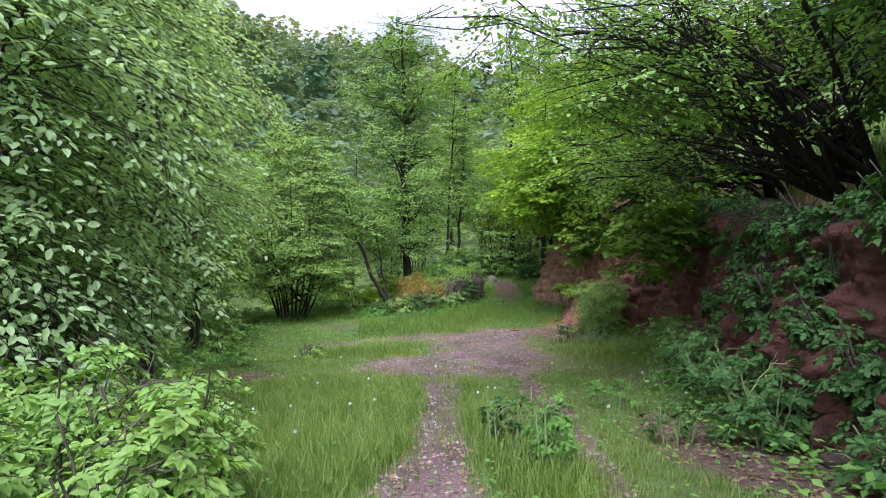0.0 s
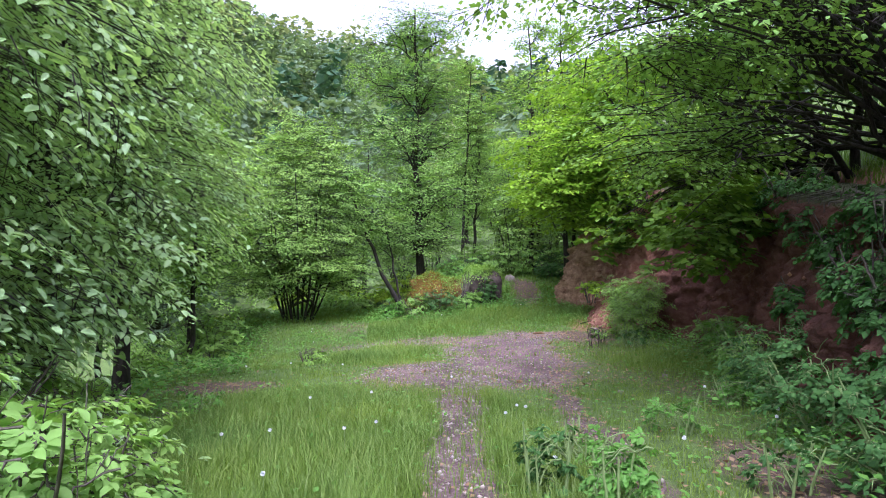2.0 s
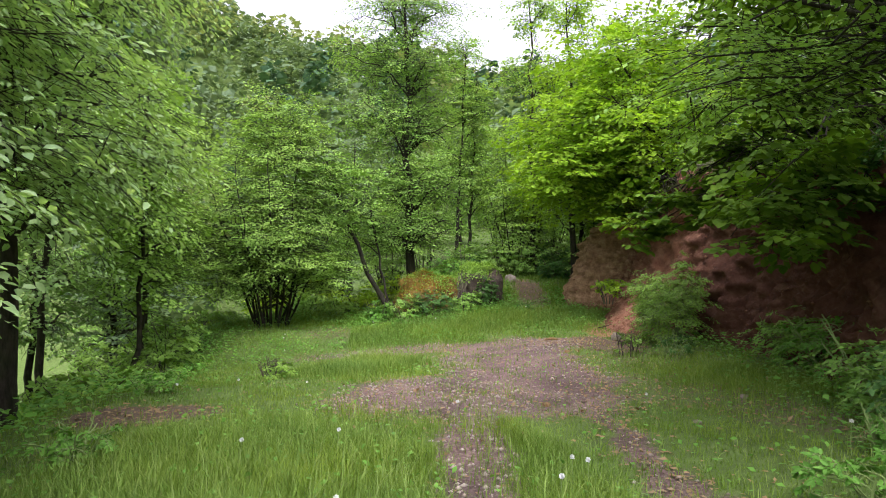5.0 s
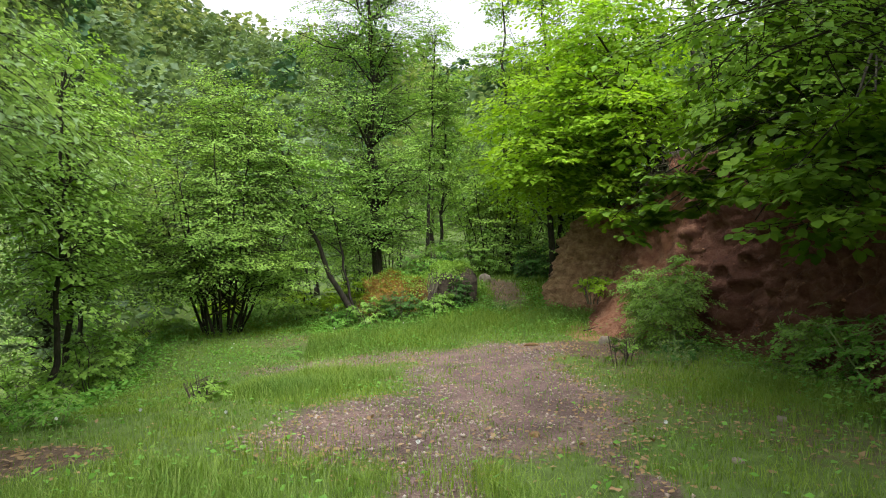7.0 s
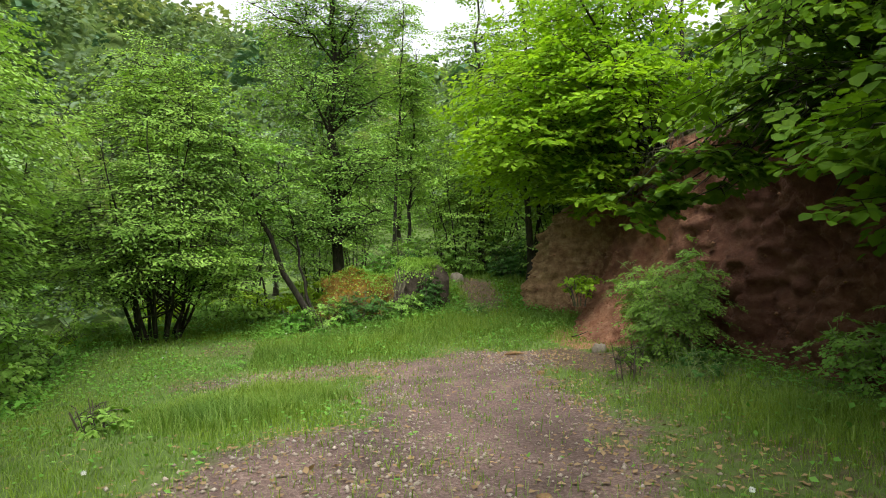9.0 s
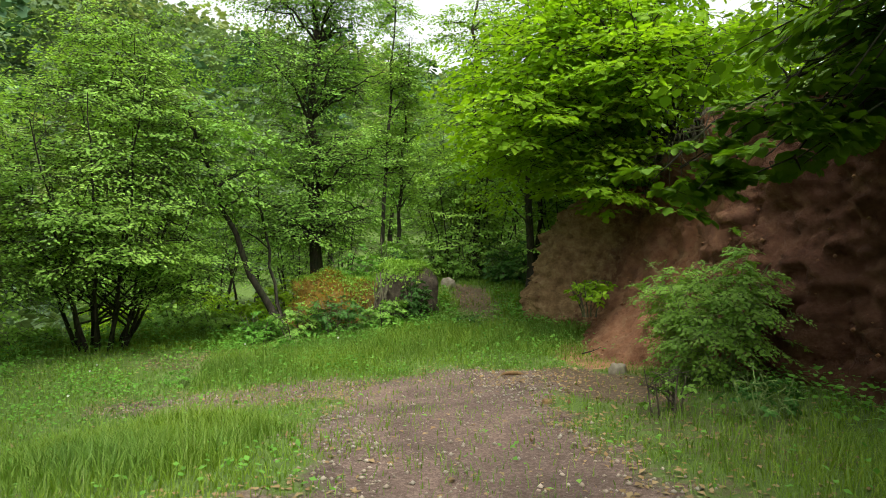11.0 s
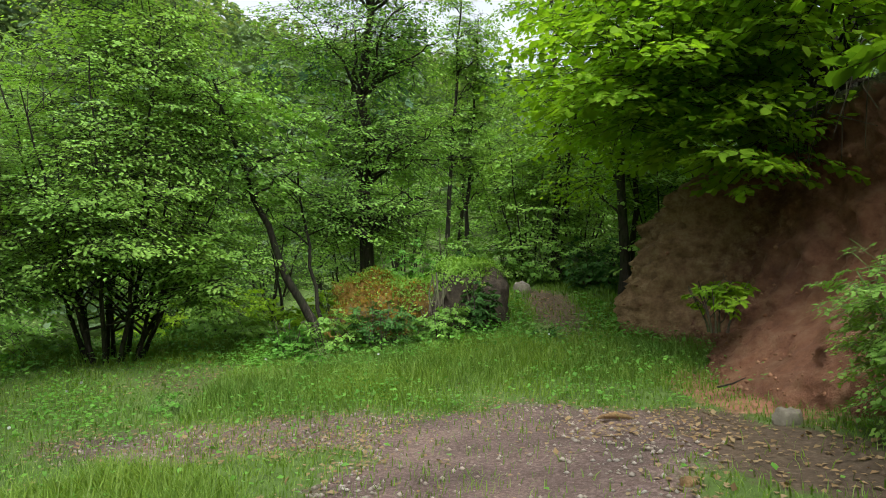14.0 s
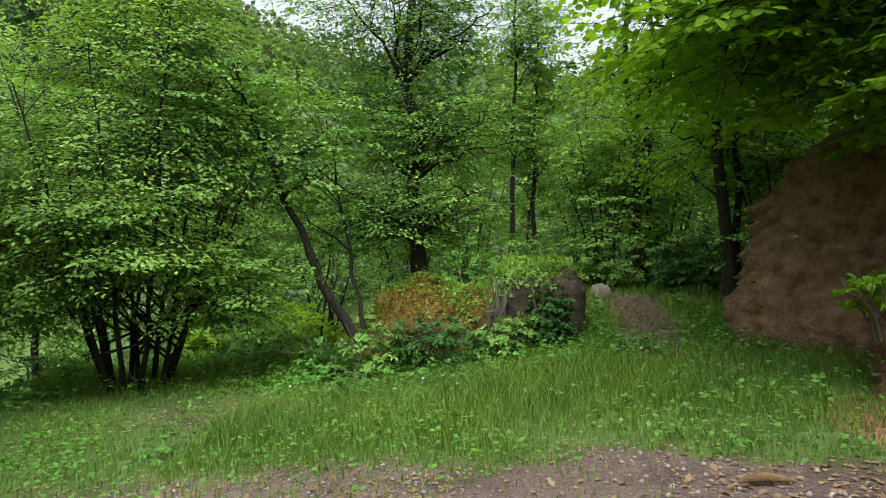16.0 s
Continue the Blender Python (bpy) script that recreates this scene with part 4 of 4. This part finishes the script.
tagged(log, "short piece of rotten tan wood lying in grass", "log")
rr = np.random.default_rng(310)
for lo, hi, count in ((6.2, 10.5, 26), (16.6, 20.5, 24)):
    mid = (lo + hi) / 2
    h0 = float(bench(knots(FOOT, mid), mid) + knots(BANK_H, mid))
    tangle = thing("root_tangle", (float(knots(FOOT, mid)) + 0.6, mid, h0 - 0.2), "thin pale roots hanging from the bank's lip", "roots")
    for _ in range(count):
        y = rr.uniform(lo, hi)
        x0 = float(knots(FOOT, y)) + rr.uniform(0.30, 0.5)
        z0 = float(bench(knots(FOOT, y), y) + knots(BANK_H, y)) - 0.1
        drop = rr.uniform(0.3, 1.1)
        pts = np.array([(x0 + 0.5, y, z0 + 0.1), (x0, y, z0), (x0 - 0.06, y + rr.normal(0, 0.08), z0 - drop * 0.5), (x0 + rr.normal(0, 0.06), y + rr.normal(0, 0.15), z0 - drop)])
        part("root", mesh("root", *tube(pts - np.array(tangle.location), [0.014, 0.012, 0.008, 0.003], 5), BARK, True), tangle)

# ---- grass, weeds, litter ----
def scatter(n, x0, x1, y0, y1, seed):
    rng = np.random.default_rng(seed)
    return rng, rng.uniform(x0, x1, n), rng.uniform(y0, y1, n)


def turf(label, n, box, tall, keep, mat, seed, width=0.007):
    """Bent grass blades as one mass."""
    rng, x, y = scatter(n, *box, seed)
    k = rng.uniform(0, 1, n) < keep(x, y)
    x, y = x[k], y[k]
    m = len(x)
    h = tall(x, y) * rng.uniform(0.45, 1.3, m)
    a = rng.uniform(0, 2 * np.pi, m)
    lean = rng.uniform(0.1, 1.1, m) * h
    w = width * rng.uniform(0.6, 1.4, m)
    o = np.stack([x, y, land(x, y) - 0.01], -1)
    s = np.stack([-np.sin(a), np.cos(a), 0 * a], -1) * w[:, None]
    l = np.stack([np.cos(a), np.sin(a), 0 * a], -1)
    mid = o + l * (lean * 0.3)[:, None] + np.array([0, 0, 1.0]) * (h * 0.6)[:, None]
    tip = o + l * lean[:, None] + np.array([0, 0, 1.0]) * h[:, None]
    v = np.stack([o - s, o + s, mid + s * 0.8, mid - s * 0.8, tip], 1).reshape(-1, 3)
    f = (np.array([(0, 1, 2), (0, 2, 3), (3, 2, 4)])[None] + (np.arange(m) * 5)[:, None, None]).reshape(-1, 3)
    tagged(new("grass", mesh("grass", v, f, mat)), label, "grass", kind="stuff")


def off_bank(x, y):
    return (x < knots(FOOT, y) - 0.05) & (np.hypot((x - 2.9) / 1.6, (y - 24.5) / 0.8) > 1)


def lush(x, y):
    """Where the grass stands high."""
    return np.clip(np.maximum.reduce([np.exp(-((y - 21.5 - 0.05 * x) / 1.4) ** 2) * (x > -0.5), disc(x, y, -0.9, 7.5, 1.9, 3.5), disc(x, y, -0.1, 16.2, 1.2, 1.6), 0.55 * disc(x, y, 5.2, 12.4, 0.9, 2.4), disc(x, y, 1.4, 7.0, 0.5, 4.0)]) + 0.25 * ripple(x, y, 1.9, 8), 0, 1)


def grass_keep(x, y):
    return off_bank(x, y) * (1 - 0.88 * bare(x, y)) * (1 - 0.92 * np.clip(litter(x, y), 0, 1)) * np.clip(0.35 + 0.65 * lush(x, y) + 0.45 * ripple(x, y, 3.1, 11) * ripple(x, y, 0.9, 12), 0.05, 1) * (x > knots(EDGE, y) - 1.0)


turf("fresh green meadow grass of uneven height", 340000, (-4.5, 6.6, 2.0, 14), lambda x, y: 0.05 + 0.13 * lush(x, y) + 0.05 * np.clip(ripple(x, y, 2.6, 33), 0, 1), grass_keep, GRASS, 401, 0.0027)
turf("fresh green meadow grass of uneven height", 170000, (-5, 8, 14, 26), lambda x, y: 0.07 + 0.17 * lush(x, y), grass_keep, GRASS, 402, 0.005)
turf("pale dry grass blades among the green", 130000, (-4.5, 7, 2.0, 24), lambda x, y: 0.09 + 0.16 * lush(x, y), lambda x, y: grass_keep(x, y) * 0.75, GRASS_PALE, 403, 0.0028)
turf("tall pale grass stalks standing above the meadow", 15000, (-3.5, 6.2, 3.0, 23), lambda x, y: 0.24 + 0.16 * lush(x, y), lambda x, y: grass_keep(x, y) * np.clip(0.3 + ripple(x, y, 1.4, 31), 0, 1), GRASS_PALE, 407, 0.0022)
turf("tufts of grass under the far trees", 50000, (-5, 12, 24, 36), lambda x, y: 0.18 + 0.1 * ripple(x, y, 1.3, 3), lambda x, y: off_bank(x, y) * (1 - np.clip(1.2 * litter(x, y), 0, 1)), GRASS, 404, 0.010)
turf("thin grass growing on the bare soil", 26000, (-1.8, 5, 9, 20.5), lambda x, y: 0.09 + 0.05 * ripple(x, y, 1.5, 21), lambda x, y: bare(x, y) * np.clip(0.3 + 1.1 * ripple(x, y, 2.7, 22), 0.05, 0.95) * step(3.6, 1.4, x - 0.15 * (y - 14)), GRASS, 405, 0.0035)
turf("grass on top of the bank", 24000, (5, 14, 2, 25), lambda x, y: 0.22 + 0 * x, lambda x, y: (x > knots(FOOT, y) + 2.3) * 1.0, GRASS, 406, 0.012)


def carpet(label, name, n, box, keep, high, size, mat, seed, shape, flatness=1.0):
    """Small leaves lying or standing on the ground as one mass."""
    rng, x, y = scatter(n, *box, seed)
    k = rng.uniform(0, 1, n) < keep(x, y)
    x, y = x[k], y[k]
    m = len(x)
    o = np.stack([x, y, land(x, y) + 0.006 + high * rng.uniform(0, 1, m) ** 1.5], -1)
    d = np.stack([rng.normal(0, 1, m), rng.normal(0, 1, m), rng.normal(0, 0.25, m)], -1)
    vv = leaves(o, d, np.array([0, 0, flatness]) + rng.normal(0, 0.3, (m, 3)), size * rng.uniform(0.5, 1.4, m), shape)
    tagged(new(name, mesh(name, *vv, mat)), label, name.replace("_", " "), kind="stuff")


carpet("green weeds covering the slope and the clearing's edge", "weeds", 110000, (-16, 0, 2, 36), lambda x, y: np.clip(step(0.8, -0.8, x - knots(EDGE, y)) + 0.5 * step(22, 26, y), 0, 1) * (1 - 0.5 * np.clip(litter(x, y), 0, 1)), 0.32, 0.085, WEED, 411, LEAF_PLAIN)
carpet("green weeds along the foot of the bank", "weeds", 30000, (2.2, 8, 2, 25), lambda x, y: off_bank(x, y) * step(-1.5, -0.2, x - knots(FOOT, y)) * (1 - disc(x, y, 5.9, 19.2, 0.9, 1.9)), 0.3, 0.075, WEED, 412, LEAF_PLAIN)
carpet("small weeds among the grass", "weeds", 26000, (-3.5, 5.5, 2, 24), lambda x, y: grass_keep(x, y) * (0.3 + 0.7 * (ripple(x, y, 1.1, 9) > 0)), 0.14, 0.055, WEED, 413, LEAF_PLAIN)
carpet("weeds and grass between the boulder and the path", "weeds", 9000, (-0.5, 6.5, 22, 26), lambda x, y: off_bank(x, y) * 0.8 * (1 - np.clip(1.3 * litter(x, y), 0, 1)), 0.3, 0.08, WEED, 414, LEAF_PLAIN)
carpet("broad-leaved weeds in the tall grass", "weeds", 17000, (-3, 6.4, 18.8, 24), lambda x, y: off_bank(x, y) * (1 - np.clip(1.3 * litter(x, y), 0, 1)) * (1 - bare(x, y)) * np.clip(0.35 + 1.2 * ripple(x, y, 1.6, 14), 0, 1), 0.26, 0.06, WEED, 416, LEAF_PLAIN)
carpet("brown fallen leaves on the ground", "leaf_litter", 40000, (-4, 7, 2, 28), lambda x, y: np.clip(0.9 * np.clip(litter(x, y), 0, 1) + 0.10 + 0.35 * bare(x, y) * (1 - bare(x, y)) * 4 + 0.25 * bare(x, y) * (y < 13), 0, 1) * (x < knots(FOOT, y) + 0.2), 0.01, 0.06, DRY, 415, LEAF_FULL, 2.5)

carpet("pale dry chips round the edge of the open soil", "leaf_litter", 30000, (-1.8, 6, 8, 20.6), lambda x, y: np.clip(4 * bare(x, y) * (1 - bare(x, y)), 0, 1) * np.clip(0.35 + ripple(x, y, 1.2, 41), 0, 0.9), 0.012, 0.045, DRY, 417, LEAF_PLAIN, 2.0)

# pebbles on the open soil
rng, px, py = scatter(16000, -1.5, 5, 1.5, 20, 420)
pk = rng.uniform(0, 1, 16000) < bare(px, py) * (0.35 + 0.65 * (np.abs(px - 2.9) > 0.8))
px, py = px[pk], py[pk]
octa = np.array([(1, 0, 0), (0, 1, 0), (-1, 0, 0), (0, -1, 0), (0, 0, 0.7), (0, 0, -0.7)])
of = np.array([(0, 1, 4), (1, 2, 4), (2, 3, 4), (3, 0, 4), (1, 0, 5), (2, 1, 5), (3, 2, 5), (0, 3, 5)])
ps = 0.006 + 0.026 * rng.uniform(0, 1, len(px)) ** 2
pv = np.stack([px, py, land(px, py) + ps * 0.3], -1)[:, None] + octa[None] * ps[:, None, None] * rng.uniform(0.6, 1.3, (len(px), 6, 1))
PEBBLE = leaf_material("pebble", (0.20, 0.15, 0.13), (0.33, 0.27, 0.24), (0.52, 0.46, 0.42), 0.0, 0.9)
tagged(new("pebbles", mesh("pebbles", pv.reshape(-1, 3), (of[None] + (np.arange(len(px)) * 6)[:, None, None]).reshape(-1, 3), PEBBLE)), "small grey and pink gravel on the open soil", "pebbles", kind="stuff")

# dandelion clocks
fluff_o = unit(np.random.default_rng(5).normal(0, 1, (70, 3)))
fl = leaves(fluff_o * 0.004, fluff_o, np.roll(fluff_o, 1, 1), np.full(70, 0.016), LEAF_FULL)
fluff_mesh = mesh("seed_head", fl[0], fl[1], FLUFF)
stalk_mesh = mesh("stalk", *tube([(0, 0, -0.3), (0.008, 0.004, -0.15), (0, 0, 0)], [0.0035, 0.003, 0.0025], 5), STALK, True)
dr = np.random.default_rng(430)
spots = [(1.37, 7.82), (1.67, 8.2), (1.36, 5.91), (-0.98, 7.52), (-0.62, 12.03), (1.08, 10.43)] + [(dr.uniform(-2.6, 5.2), dr.choice([dr.uniform(5, 13), dr.uniform(19, 22.5)])) for _ in range(22)]
first = None
for x, y in spots:
    if bare(x, y) > 0.5 and len(spots) > 6 and (x, y) not in spots[:6]:
        continue
    m = Matrix.Translation((x, y, z_at(x, y) + 0.27)) @ Matrix.Rotation(dr.uniform(0, 6), 4, "Z")
    if first is None:
        first = thing("dandelion_clock", (0, 0, 0), "white dandelion seed head on a thin stalk", "dandelion", "dandelions in the grass")
        part("seed_head", fluff_mesh, first)
        part("stalk", stalk_mesh, first)
        first.matrix_basis = m
    else:
        copy_thing(first, m)

# taller weeds between and beside the wheel tracks
for k, (x, y, r, h, n) in enumerate([(1.5, 4.9, 0.26, 0.62, 420), (1.25, 5.7, 0.24, 0.6, 380), (1.62, 5.4, 0.2, 0.55, 300), (1.75, 6.4, 0.24, 0.45, 260), (2.9, 5.6, 0.35, 0.4, 240), (3.1, 7.6, 0.35, 0.45, 260), (4.4, 8.6, 0.4, 0.4, 260), (-1.6, 5.4, 0.4, 0.4, 220), (-2.4, 9.8, 0.5, 0.4, 300), (-2.9, 13.4, 0.5, 0.4, 320), (5.6, 14.6, 0.4, 0.5, 260), (-0.8, 20.8, 0.35, 0.3, 180), (0.9, 22.3, 0.4, 0.4, 260), (4.9, 22.6, 0.4, 0.35, 240)]):
    bush("leafy weed standing in the grass", planted(x, y), (r, r), h, (WEED, LEAF_DEEP, WEED)[k % 3], int(n * 2.4), 0.046, 500 + k, group="weeds in the grass", stems=5, name="weed", bark=STALK)

# crumbled clods on the face and the fan of slipped soil
cr = np.random.default_rng(440)
pick = cr.integers(0, SY.size, 4200)
wt = np.clip(0.25 + fan.ravel()[pick] * (1 - SV.ravel()[pick]) * 2.0, 0, 1) * (SV.ravel()[pick] < 0.8)
pick = pick[cr.uniform(0, 1, len(pick)) < wt]
cs = cr.uniform(0.012, 0.055, len(pick)) * cr.uniform(0.5, 1, len(pick))
co = np.stack([BX.ravel()[pick], SY.ravel()[pick] + cr.normal(0, 0.05, len(pick)), BZ.ravel()[pick]], -1)
cv = co[:, None] + octa[None] * cs[:, None, None] * cr.uniform(0.6, 1.3, (len(pick), 6, 3))
CLOD = leaf_material("earth_clod", (0.16, 0.065, 0.04), (0.27, 0.125, 0.075), (0.42, 0.26, 0.17), 0.0, 0.95)
tagged(new("earth_clods", mesh("earth_clods", cv.reshape(-1, 3), (of[None] + (np.arange(len(pick)) * 6)[:, None, None]).reshape(-1, 3), CLOD)), "crumbled red clods and stones on the earth bank", "clods", kind="stuff")

# dead roots on the boulder's face
for k in range(8):
    x = 0.0 + 0.045 * k + rr.normal(0, 0.05)
    pts = np.array([(x, -0.62, 0.95 + rr.normal(0, 0.08)), (x + rr.normal(0, 0.05), -0.80, 0.65), (x + rr.normal(0, 0.08), -0.84, 0.3), (x + rr.normal(0, 0.1), -0.86, -0.1)])
    part("root", mesh("root", *tube(pts, [0.012, rr.uniform(0.012, 0.028), 0.014, 0.006], 6), BARK, True), boulder, "weathered grey root")
stick = new("stick", mesh("stick", *tube([(0, 0, 0.02), (0.2, 0.05, 0.05), (0.42, 0.16, 0.1)], [0.012, 0.01, 0.005], 5), BARK_DARK, True))
stick.location = (5.75, 18.9, z_at(5.75, 18.9) + 0.12)
tagged(stick, "thin dark stick lying on the slipped soil", "stick")
